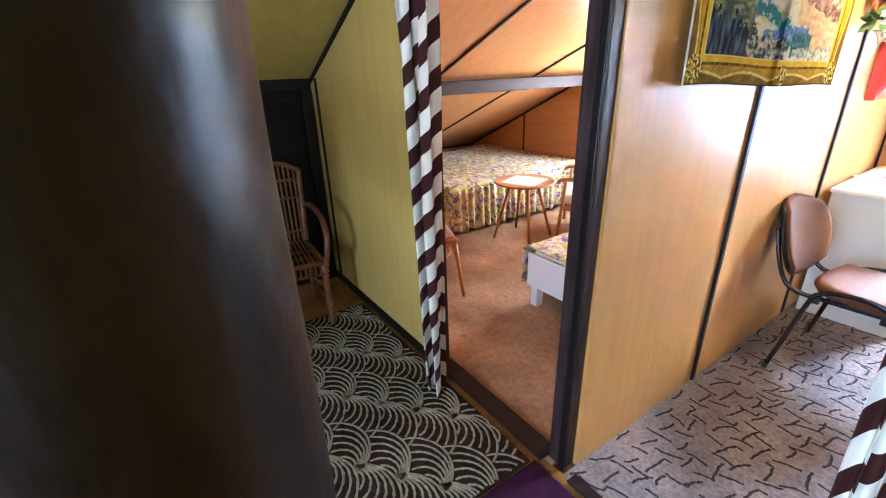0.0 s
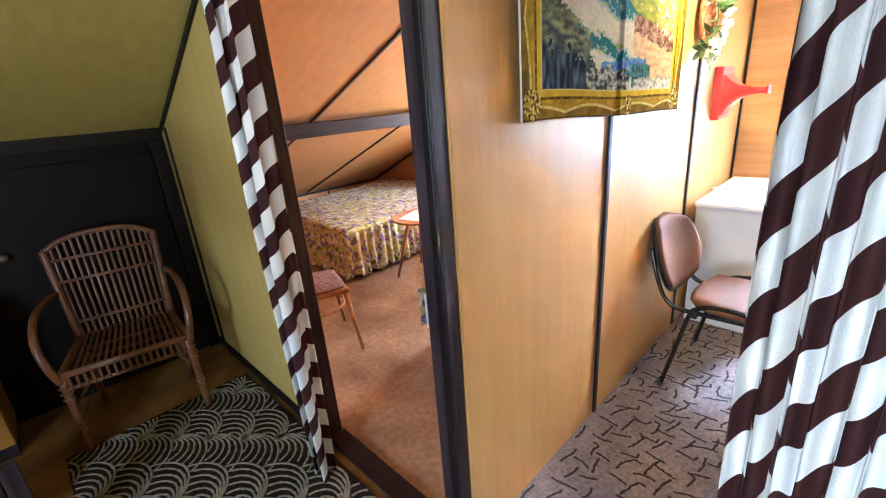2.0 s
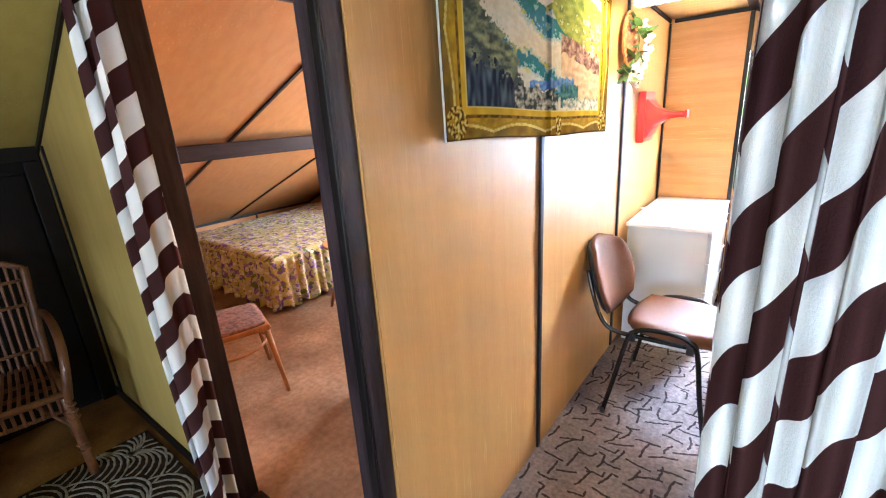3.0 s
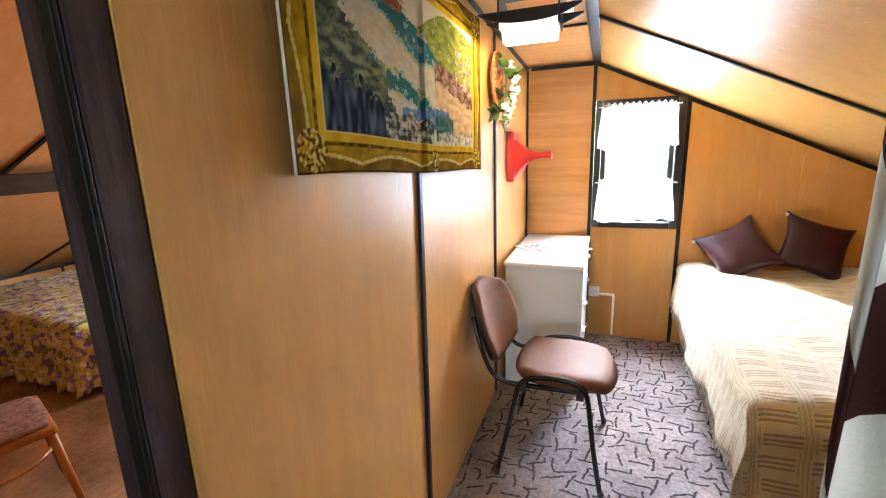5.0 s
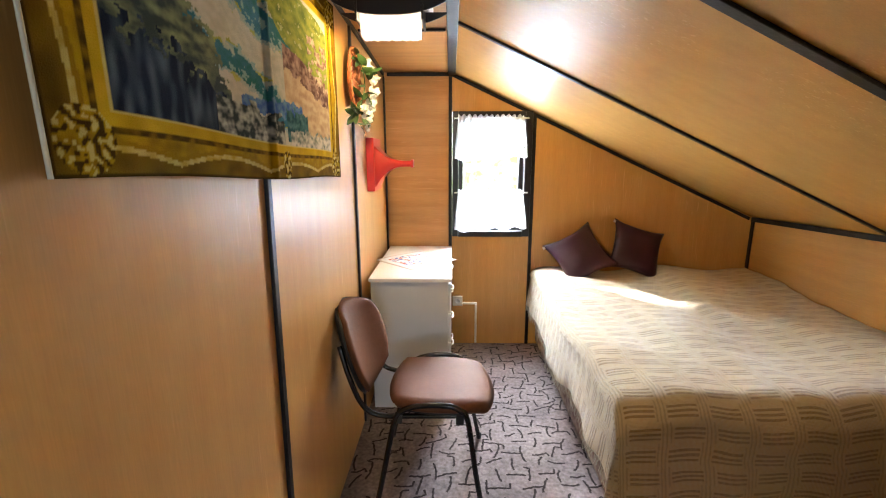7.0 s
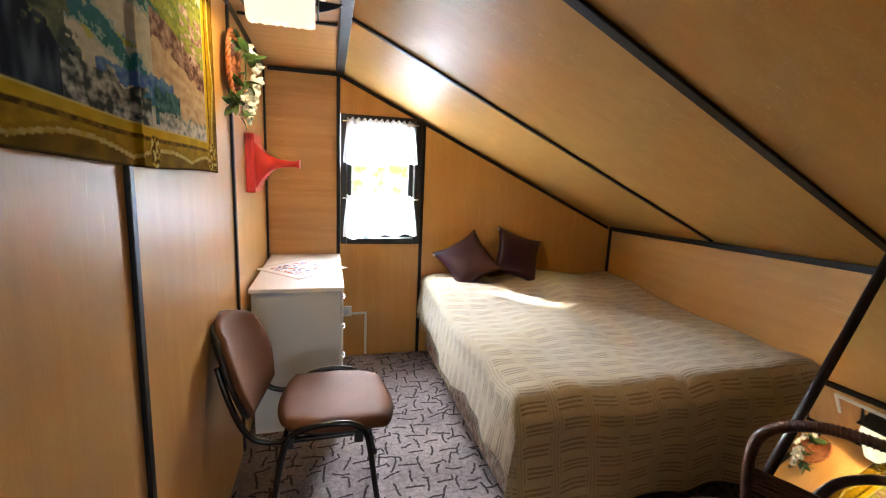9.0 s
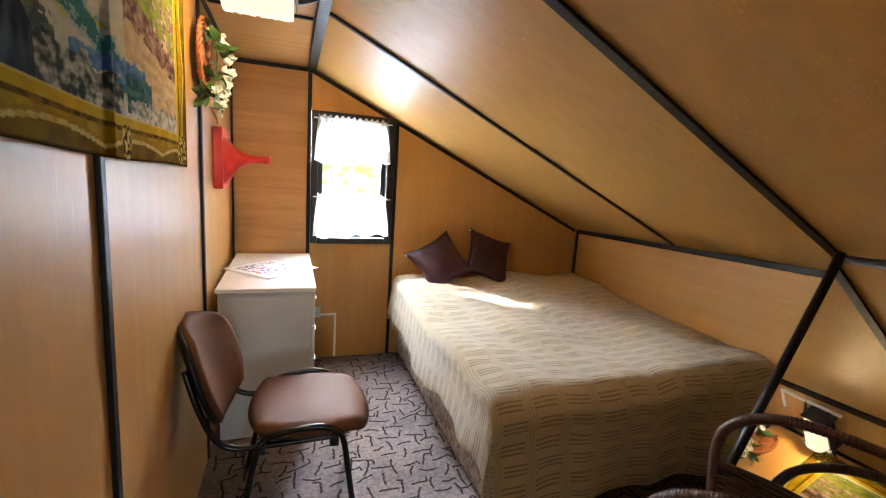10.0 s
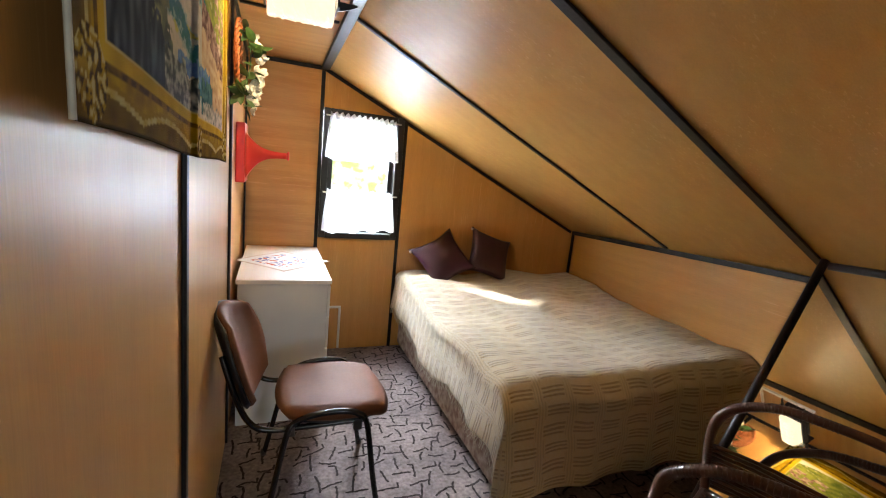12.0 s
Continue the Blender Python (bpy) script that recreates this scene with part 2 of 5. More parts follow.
def stripe_mat():
    """Brown and white diagonal bands woven in steps."""
    m = mat("striped_curtain_cloth", (0.8, 0.8, 0.8), 0.95, 0, 0, 20, bump=0.25, bump_scale=300, spec=0.03)
    n, l, u, v, op = uv_math(m)
    ph = op("FRACT", op("SUBTRACT", op("DIVIDE", v, 0.165), op("DIVIDE", u, 0.115)))
    f = op("GREATER_THAN", ph, 0.47)
    noi = n.new("ShaderNodeTexNoise")
    noi.inputs["Scale"].default_value = 6
    cream = mix_color(n, l, noi.outputs["Fac"], (0.78, 0.76, 0.70), (0.86, 0.86, 0.84))
    col = mix_color(n, l, f, (0.095, 0.038, 0.036), cream)
    b = n["Principled BSDF"]
    l.new(col, b.inputs["Base Color"])
    tr = n.new("ShaderNodeBsdfTranslucent")
    l.new(col, tr.inputs[0])
    ms = n.new("ShaderNodeMixShader")
    ms.inputs[0].default_value = 0.52
    l.new(b.outputs[0], ms.inputs[1]), l.new(tr.outputs[0], ms.inputs[2])
    l.new(ms.outputs[0], n["Material Output"].inputs[0])
    return m


STRIPE = stripe_mat()


def spread_mat():
    """Cream blanket woven in basket blocks: three cords along, three cords across."""
    m = mat("woven_cream_blanket", (0.7, 0.6, 0.4), 0.93, 0, 0, 20, bump=0.0, spec=0.15)
    n, l, u, v, op = uv_math(m)
    cu, cv = 0.165, 0.082
    nw = n.new("ShaderNodeTexNoise")
    nw.inputs["Scale"].default_value = 5
    wob = op("MULTIPLY", op("SUBTRACT", nw.outputs["Fac"], 0.5), 0.03)
    u2, v2 = op("ADD", u, wob), op("ADD", v, wob)
    row = op("FLOOR", op("DIVIDE", v2, cv))
    odd = op("MODULO", op("ABSOLUTE", row), 2)
    us = op("ADD", op("DIVIDE", u2, cu), op("MULTIPLY", odd, 0.10))
    fu, fv = op("FRACT", us), op("FRACT", op("DIVIDE", v2, cv))
    inblk = op("MULTIPLY", op("LESS_THAN", fu, 0.70), op("MULTIPLY", op("GREATER_THAN", fv, 0.18), op("LESS_THAN", fv, 0.82)))
    cord = op("GREATER_THAN", op("SINE", op("MULTIPLY", op("SUBTRACT", fv, 0.18), 6.2832 * 3 / 0.64)), -0.1)
    lines = op("MULTIPLY", inblk, cord)
    ribs = op("MULTIPLY", op("GREATER_THAN", fu, 0.73), op("GREATER_THAN", op("SINE", op("MULTIPLY", fu, 6.2832 * 11)), 0.1))
    weave = op("MULTIPLY", op("ADD", op("SINE", op("MULTIPLY", u, 1400)), op("SINE", op("MULTIPLY", v, 1400))), 0.12)
    nz = n.new("ShaderNodeTexNoise")
    nz.inputs["Scale"].default_value, nz.inputs["Detail"].default_value = 120, 3
    base = mix_color(n, l, nz.outputs["Fac"], (0.79, 0.62, 0.375), (0.91, 0.80, 0.57))
    c1 = mix_color(n, l, op("MULTIPLY", lines, 0.80), base, (0.40, 0.235, 0.065))
    col = mix_color(n, l, op("MULTIPLY", ribs, 0.45), c1, (0.46, 0.33, 0.14))
    b = n["Principled BSDF"]
    l.new(col, b.inputs["Base Color"])
    b.inputs["Sheen Weight"].default_value, b.inputs["Sheen Roughness"].default_value = 0.9, 0.35
    hgt = op("SUBTRACT", op("ADD", op("ADD", 1.0, weave), op("MULTIPLY", nz.outputs["Fac"], 0.3)), op("ADD", op("MULTIPLY", lines, 0.9), op("MULTIPLY", ribs, 0.6)))
    bp = n.new("ShaderNodeBump")
    bp.inputs["Strength"].default_value, bp.inputs["Distance"].default_value = 1.0, 0.011
    l.new(hgt, bp.inputs["Height"])
    l.new(bp.outputs[0], b.inputs["Normal"])
    return m


SPREAD = spread_mat()


def floral_mat():
    """Cotton print of small yellow, green and violet flowers."""
    m = mat("floral_cotton", (0.6, 0.5, 0.2), 0.9, 0, 0, 20, bump=0.0, spec=0.15)
    n, l, u, v, op = uv_math(m)
    tc = n.new("ShaderNodeTexCoord")
    vo = n.new("ShaderNodeTexVoronoi")
    vo.inputs["Scale"].default_value = 26
    l.new(tc.outputs["Object"], vo.inputs["Vector"])
    r = n.new("ShaderNodeValToRGB")
    r.color_ramp.interpolation = "CONSTANT"
    cols = [(0.0, (0.46, 0.40, 0.12)), (0.20, (0.62, 0.58, 0.48)), (0.36, (0.16, 0.11, 0.32)), (0.54, (0.38, 0.34, 0.09)),
            (0.70, (0.13, 0.17, 0.05)), (0.80, (0.62, 0.58, 0.50)), (0.88, (0.26, 0.17, 0.36))]
    el = r.color_ramp.elements
    el[0].position, el[0].color = 0.0, (*cols[0][1], 1)
    el[1].position, el[1].color = cols[1][0], (*cols[1][1], 1)
    for p, c in cols[2:]:
        e = el.new(p)
        e.color = (*c, 1)
    sx = n.new("ShaderNodeSeparateXYZ")
    l.new(vo.outputs["Color"], sx.inputs[0])
    l.new(sx.outputs[0], r.inputs["Fac"])
    nz = n.new("ShaderNodeTexNoise")
    nz.inputs["Scale"].default_value, nz.inputs["Detail"].default_value = 30, 5
    l.new(tc.outputs["Object"], nz.inputs["Vector"])
    g = op("GREATER_THAN", nz.outputs["Fac"], 0.53)
    col = mix_color(n, l, g, r.outputs["Color"], (0.47, 0.43, 0.27))
    b = n["Principled BSDF"]
    l.new(col, b.inputs["Base Color"])
    bp = n.new("ShaderNodeBump")
    bp.inputs["Strength"].default_value, bp.inputs["Distance"].default_value = 0.3, 0.006
    l.new(vo.outputs["Distance"], bp.inputs["Height"])
    l.new(bp.outputs[0], b.inputs["Normal"])
    return m


FLORAL = floral_mat()


def print_mat(name, rough=0.9):
    """Cloth whose woven picture lies in a colour attribute."""
    m = mat(name, (0.5, 0.5, 0.5), rough, 0, 0, 10, bump=0.35, bump_scale=420, spec=0.02)
    n, l = m.node_tree.nodes, m.node_tree.links
    at = n.new("ShaderNodeVertexColor")
    at.layer_name = "weave"
    l.new(at.outputs[0], n["Principled BSDF"].inputs["Base Color"])
    return m


WEAVE = print_mat("woven_tapestry")
PAINT = print_mat("small_oil_picture", 0.6)
EMBROIDER = print_mat("embroidered_linen")


# ---- building kit ----
def link_mesh(name, bm, material, parent=None, smooth=False):
    me = bpy.data.meshes.new(name)
    bm.normal_update()
    bm.to_mesh(me)
    bm.free()
    for mm in (material if isinstance(material, (list, tuple)) else [material]):
        me.materials.append(mm)
    if smooth:
        me.polygons.foreach_set("use_smooth", [True] * len(me.polygons))
    ob = new(name, me)
    if parent is not None:
        ob.parent = parent
    return ob


def part(name, bm, material, parent, label="", smooth=False):
    ob = link_mesh(name, bm, material, parent, smooth)
    return tagged(ob, label) if label else ob


def thing(name, at, label, category, group="", rz=0.0):
    ob = new(name)
    ob.matrix_world = pose(*at, 0, 0, rz)
    return tagged(ob, label, category, group)


def add_box(bm, lo, hi, bevel=0.0, m=None):
    c = [(a + b) / 2 for a, b in zip(lo, hi)]
    s = [abs(b - a) for a, b in zip(lo, hi)]
    r = bmesh.ops.create_cube(bm, size=1.0, matrix=Matrix.Translation(c) @ Matrix.Diagonal((*s, 1)))
    vs = r["verts"]
    if bevel:
        es = {e for v in vs for e in v.link_edges}
        rb = bmesh.ops.bevel(bm, geom=list(es), offset=bevel, segments=2, affect="EDGES", profile=0.5)
        vs = list({v for f in rb["faces"] for v in f.verts} | {v for v in vs if v.is_valid})
    if m is not None:
        bmesh.ops.transform(bm, matrix=m, verts=vs)
    return vs


def box(lo, hi, bevel=0.0, m=None):
    bm = bmesh.new()
    add_box(bm, lo, hi, bevel, m)
    return bm


def add_bar(bm, a, b, w, h, up=(0, 0, 1), bevel=0.0):
    """A straight bar from a to b, w across and h along up."""
    a, b = Vector(a), Vector(b)
    d = (b - a)
    ln = d.length
    d.normalize()
    side = d.cross(Vector(up)).normalized()
    u = side.cross(d)
    m = Matrix((( *side, 0), (*d, 0), (*u, 0), (0, 0, 0, 1))).transposed()
    m = Matrix.Translation((a + b) / 2) @ m
    return add_box(bm, (-w / 2, -ln / 2, -h / 2), (w / 2, ln / 2, h / 2), bevel, m)


def bar(a, b, w, h, up=(0, 0, 1), bevel=0.0):
    bm = bmesh.new()
    add_bar(bm, a, b, w, h, up, bevel)
    return bm


def smooth_path(pts, steps=8):
    p = [Vector(q) for q in pts]
    out = []
    for i in range(len(p) - 1):
        p0, p1, p2, p3 = p[max(0, i - 1)], p[i], p[i + 1], p[min(len(p) - 1, i + 2)]
        for s in range(steps):
            t = s / steps
            out.append(0.5 * ((2 * p1) + (p2 - p0) * t + (2 * p0 - 5 * p1 + 4 * p2 - p3) * t * t + (3 * p1 - p0 - 3 * p2 + p3) * t ** 3))
    out.append(p[-1])
    return out


def add_tube(bm, pts, r, sides=8, taper=None):
    """A round rod along pts; taper: end radius."""
    pts = [Vector(q) for q in pts]
    rings = []
    prev = None
    for i, q in enumerate(pts):
        d = (pts[min(i + 1, len(pts) - 1)] - pts[max(i - 1, 0)]).normalized()
        ref = Vector((0, 0, 1)) if abs(d.z) < 0.9 else Vector((1, 0, 0))
        s = d.cross(ref).normalized()
        if prev is not None and s.dot(prev) < 0:
            s = -s
        prev = s
        u = s.cross(d)
        rr = r if taper is None else r + (taper - r) * i / (len(pts) - 1)
        rings.append([bm.verts.new(q + rr * (math.cos(a) * s + math.sin(a) * u)) for a in [2 * math.pi * k / sides for k in range(sides)]])
    for a, b in zip(rings, rings[1:]):
        for k in range(sides):
            bm.faces.new((a[k], a[(k + 1) % sides], b[(k + 1) % sides], b[k]))
    bm.faces.new(list(reversed(rings[0])))
    bm.faces.new(rings[-1])


def tube(pts, r, sides=8, taper=None):
    bm = bmesh.new()
    add_tube(bm, pts, r, sides, taper)
    bmesh.ops.recalc_face_normals(bm, faces=bm.faces)
    return bm


def grid(nu, nv, f, uv=None, thick=0.0):
    """A sheet of nu x nv cells with points f(u, v), u and v from 0 to 1; uv(u, v) in metres."""
    bm = bmesh.new()
    lay = bm.loops.layers.uv.new("UVMap")
    vs = [[bm.verts.new(f(i / nu, j / nv)) for j in range(nv + 1)] for i in range(nu + 1)]
    for i in range(nu):
        for j in range(nv):
            fc = bm.faces.new((vs[i][j], vs[i + 1][j], vs[i + 1][j + 1], vs[i][j + 1]))
            for lp, (a, b) in zip(fc.loops, ((i, j), (i + 1, j), (i + 1, j + 1), (i, j + 1))):
                lp[lay].uv = uv(a / nu, b / nv) if uv else (a / nu, b / nv)
    bm.normal_update()
    if thick:
        back = {v: bm.verts.new(v.co - v.normal * thick) for row in vs for v in row}
        for fc in list(bm.faces):
            g = bm.faces.new([back[v] for v in reversed(fc.verts)])
            for lp, src in zip(g.loops, reversed(list(fc.loops))):
                lp[lay].uv = src[lay].uv
        ring = [vs[i][0] for i in range(nu)] + [vs[nu][j] for j in range(nv)] + [vs[i][nv] for i in range(nu, 0, -1)] + [vs[0][j] for j in range(nv, 0, -1)]
        for a, b in zip(ring, ring[1:] + ring[:1]):
            bm.faces.new((b, a, back[a], back[b]))
    return bm


def lathe(profile, sides=24, z0=0.0):
    bm = bmesh.new()
    rings = []
    for r, z in profile:
        rings.append([bm.verts.new((r * math.cos(2 * math.pi * k / sides), r * math.sin(2 * math.pi * k / sides), z + z0)) for k in range(sides)])
    for a, b in zip(rings, rings[1:]):
        for k in range(sides):
            bm.faces.new((a[k], a[(k + 1) % sides], b[(k + 1) % sides], b[k]))
    bm.faces.new(list(reversed(rings[0])))
    bm.faces.new(rings[-1])
    bmesh.ops.recalc_face_normals(bm, faces=bm.faces)
    return bm


def strokes(paths, w, h, z):
    """Raised yarn lines: paths of (x, y), w wide and h proud, from z up."""
    verts, faces = [], []
    for p in paths:
        n0 = len(verts)
        for i, (x, y) in enumerate(p):
            x0, y0 = p[max(0, i - 1)]
            x1, y1 = p[min(len(p) - 1, i + 1)]
            dx, dy = x1 - x0, y1 - y0
            ln = math.hypot(dx, dy) or 1
            ww = w * (0.5 + 0.12 * math.sin(i * 2.3 + n0))
            sx, sy = -dy / ln * ww, dx / ln * ww
            verts += [(x + sx, y + sy, z), (x + sx * 0.55, y + sy * 0.55, z + h), (x - sx * 0.55, y - sy * 0.55, z + h), (x - sx, y - sy, z)]
        for i in range(len(p) - 1):
            a = n0 + 4 * i
            for k in range(3):
                faces.append((a + k, a + k + 1, a + k + 5, a + k + 4))
    return verts, faces


def link_strokes(name, paths, w, h, z, material, parent, label=""):
    v, f = strokes(paths, w, h, z)
    me = bpy.data.meshes.new(name)
    me.from_pydata(v, [], f)
    me.materials.append(material)
    ob = new(name, me)
    ob.parent = parent
    tagged(ob, label, kind="stuff")
    return ob


def structure(name, bm, material, label):
    return tagged(link_mesh(name, bm, material), label, name.split("_")[0], kind="structure")


# ---- the attic's plan ----
FLAT, PITCH = 2.12, 0.457           # flat ceiling height, fall of the roof per metre
XR, XL = 0.50, -1.14                # where the slopes begin
KNEE_R, KNEE_L = 2.82, -4.70        # the low eave walls
GABLE, BACK = 3.10, -2.95           # gable walls


def roof_z(x):
    return FLAT - PITCH * max(0.0, x - XR, XL - x)


RISE = 0.038                        # the small room's roof sags towards its gable


def lift(x, y):
    return RISE * (GABLE - y) if y > -0.07 and x > -0.04 else 0.0


def slab(x0, x1, y0, y1, t=0.06, rise=0.0):
    """Roof or ceiling board with its underside on roof_z."""
    bm = bmesh.new()
    za, zb = roof_z(x0), roof_z(x1)
    r = rise * (y1 - y0)
    q = [bm.verts.new(c) for c in ((x0, y0, za + r), (x1, y0, zb + r), (x1, y1, zb), (x0, y1, za), (x0, y0, za + r + t), (x1, y0, zb + r + t), (x1, y1, zb + t), (x0, y1, za + t))]
    for f in ((0, 3, 2, 1), (4, 5, 6, 7), (0, 1, 5, 4), (1, 2, 6, 5), (2, 3, 7, 6), (3, 0, 4, 7)):
        bm.faces.new([q[i] for i in f])
    bmesh.ops.recalc_face_normals(bm, faces=bm.faces)
    return bm


def wall_prism(outline, axis, a, b):
    """A wall with the given outline, between a and b along axis ('x' or 'y'); outline in (other, z)."""
    bm = bmesh.new()

    def at(p, k):
        return (k, p[0], p[1]) if axis == "x" else (p[0], k, p[1])
    lo = [bm.verts.new(at(p, a)) for p in outline]
    hi = [bm.verts.new(at(p, b)) for p in outline]
    bm.faces.new(lo)
    bm.faces.new(list(reversed(hi)))
    for i in range(len(lo)):
        j = (i + 1) % len(lo)
        bm.faces.new((lo[j], lo[i], hi[i], hi[j]))
    bmesh.ops.recalc_face_normals(bm, faces=bm.faces)
    return bm


# floor with one carpet field to a room
structure("floor", box((-5.0, -3.2, -0.2), (3.2, 3.4, -0.012)), LINO, "amber linoleum floor of the attic landing")
structure("floor_landing", box((-2.9, -2.95, -0.012), (2.82, -0.10, 0.0)), LINO, "worn amber linoleum on the landing")
carpet_room = structure("floor_carpet_small_room", box((0.0, -0.10, -0.012), (KNEE_R, GABLE, 0.004)), CARPET, "beige and mauve carpet with dark woven strokes")
structure("floor_carpet_back_room", box((KNEE_L, -0.10, -0.012), (-0.06, GABLE, 0.003)), BACKCARPET, "tan velour carpet in the back bedroom")

# ceilings: flat strip and slopes, small room, back room, landing
structure("ceiling_small_room", slab(-0.03, XR, -0.06, GABLE, rise=RISE), BEECH_X, "flat beech-look ceiling strip")
structure("ceiling_slope_small_room", slab(XR, 3.2, -0.06, GABLE, rise=RISE), BEECH_ROOF, "glossy beech-look sloping ceiling")
structure("ceiling_back_room", slab(XL, -0.03, -0.06, GABLE), RUST, "flat rust-brown ceiling strip")
structure("ceiling_slope_back_room", slab(-5.0, XL, -0.06, GABLE), RUST, "rust-brown laminated sloping ceiling")
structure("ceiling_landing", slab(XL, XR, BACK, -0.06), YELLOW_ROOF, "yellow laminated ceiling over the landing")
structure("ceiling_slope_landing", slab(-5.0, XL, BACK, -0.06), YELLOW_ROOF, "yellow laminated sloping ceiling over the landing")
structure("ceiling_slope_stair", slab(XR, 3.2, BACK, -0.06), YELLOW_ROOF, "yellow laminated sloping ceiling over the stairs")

# panel wall between the rooms, its two faces of different board
panel_wall = structure("wall_panel", wall_prism([(-0.02, 0.0), (GABLE, 0.0), (GABLE, FLAT), (-0.02, FLAT + RISE * GABLE + 0.002)], "x", -0.03, -0.005), BEECH, "glossy beech-look panel wall in three boards")
LEAN = 0.05                         # the first joint of the panel wall leans towards the gable
for y0, ya, y1, yb in ((-0.02, -0.02, 0.882, 0.882 + LEAN), (0.888, 0.888 + LEAN, 2.002, 2.002), (2.008, 2.008, GABLE, GABLE)):
    part("panel", wall_prism([(y0, 0.0), (y1, 0.0), (yb, FLAT + RISE * (GABLE - yb)), (ya, FLAT + RISE * (GABLE - ya))], "x", -0.0045, 0.0), BEECH, panel_wall)
structure("wall_panel_back", box((-0.06, -0.02, 0.0), (-0.031, GABLE, FLAT)), RUST, "rust-brown panel wall of the back room")


def gable_outline(x0, x1):
    pts = [(x0, 0.0), (x1, 0.0), (x1, roof_z(x1))]
    for k in (XR, XL):
        if x0 < k < x1:
            pts.append((k, FLAT))
    pts.append((x0, roof_z(x0)))
    return pts


# window gable of the small room: pieces round the opening
WX0, WX1, WZ0, WZ1 = 0.50, 1.11, 0.905, 1.845
structure("wall_gable_corner", wall_prism([(0.0, 0.0), (WX0, 0.0), (WX0, FLAT), (0.0, FLAT)], "y", GABLE, GABLE + 0.12), BEECH_X, "beech-look board beside the window")
structure("wall_gable_under_window", box((WX0, GABLE, 0.0), (WX1, GABLE + 0.12, WZ0)), BEECH, "beech-look board under the window")
structure("wall_gable_over_window", wall_prism([(WX0, WZ1), (WX1, WZ1), (WX1, roof_z(WX1) + 0.01), (WX0, FLAT)], "y", GABLE, GABLE + 0.12), BEECH, "beech-look board over the window")
structure("wall_gable_bed", wall_prism([(WX1, 0.0), (3.0, 0.0), (3.0, roof_z(3.0)), (WX1, roof_z(WX1))], "y", GABLE, GABLE + 0.12), BEECH, "beech-look board behind the bed")
structure("wall_knee_right", wall_prism([(-0.06, 0.0), (GABLE, 0.0), (GABLE, roof_z(KNEE_R) + 0.01), (-0.06, roof_z(KNEE_R) + RISE * GABLE + 0.01)], "x", KNEE_R, KNEE_R + 0.06), BEECH_Y, "low beech-look eave wall beside the bed")
# back room gable with its window opening
BX0, BX1, BZ0, BZ1 = -2.0, -1.2, 0.8, 1.6
structure("wall_back_gable_left", wall_prism(gable_outline(-5.0, BX0), "y", GABLE, GABLE + 0.12), RUST, "rust-brown gable board")
structure("wall_back_gable_right", wall_prism(gable_outline(BX1, -0.03), "y", GABLE, GABLE + 0.12), RUST, "rust-brown gable board")
structure("wall_back_gable_low", box((BX0, GABLE, 0), (BX1, GABLE + 0.12, BZ0)), RUST, "rust-brown gable board under the window")
structure("wall_back_gable_high", wall_prism([(BX0, BZ1), (BX1, BZ1), (BX1, roof_z(BX1)), (BX0, roof_z(BX0))], "y", GABLE, GABLE + 0.12), RUST, "rust-brown gable board over the window")
structure("wall_knee_left", box((KNEE_L - 0.06, -0.06, 0.0), (KNEE_L, GABLE, roof_z(KNEE_L) + 0.02)), RUST, "low rust-brown eave wall")

# wall between landing and back room, with the doorway beside the post
DOOR_L = -0.91
structure("wall_yellow", wall_prism([(-2.46, 0.0), (DOOR_L, 0.0), (DOOR_L, FLAT), (XL, FLAT), (-2.46, roof_z(-2.46))], "y", -0.12, -0.075), YELLOW, "yellow laminated wall beside the curtained doorway")
structure("wall_yellow_back", wall_prism([(KNEE_L, 0.0), (DOOR_L, 0.0), (DOOR_L, FLAT), (XL, FLAT), (KNEE_L, roof_z(KNEE_L))], "y", -0.074, -0.045), RUST, "rust-brown back of the doorway wall")
# wall between landing and small room, right of the second doorway
DOOR_R = 0.98
structure("wall_small_room", wall_prism([(DOOR_R, 0.0), (2.9, 0.0), (2.9, roof_z(2.9) + 0.125), (DOOR_R, roof_z(DOOR_R) + 0.125)], "y", -0.10, -0.04), BEECH, "beech-look wall beside the second doorway")
# landing: dark eave wall with a hatch door, yellow strip, far walls
HX = -2.43
structure("wall_hatch", box((HX - 0.06, -1.27, 0.0), (HX, -0.122, roof_z(HX) + 0.01)), DARKDOOR, "dark stained eave wall of the landing")
structure("wall_strip", box((HX - 0.06, -1.375, 0.0), (HX - 0.004, -1.272, roof_z(HX) + 0.01)), YELLOW, "narrow yellow board beside the hatch")
structure("wall_eave_dark", box((HX - 0.06, -1.50, 0.0), (HX, -1.377, roof_z(HX) + 0.01)), DARKDOOR, "dark stained board of the eave wall")
structure("wall_eave_yellow", box((HX - 0.06, BACK, 0.0), (HX - 0.004, -1.502, roof_z(HX) + 0.01)), YELLOW, "yellow laminated eave wall of the landing")
# opening for the added, unseen stair window
SX0, SX1, SZ0, SZ1 = 0.44, 1.20, 0.85, 1.65
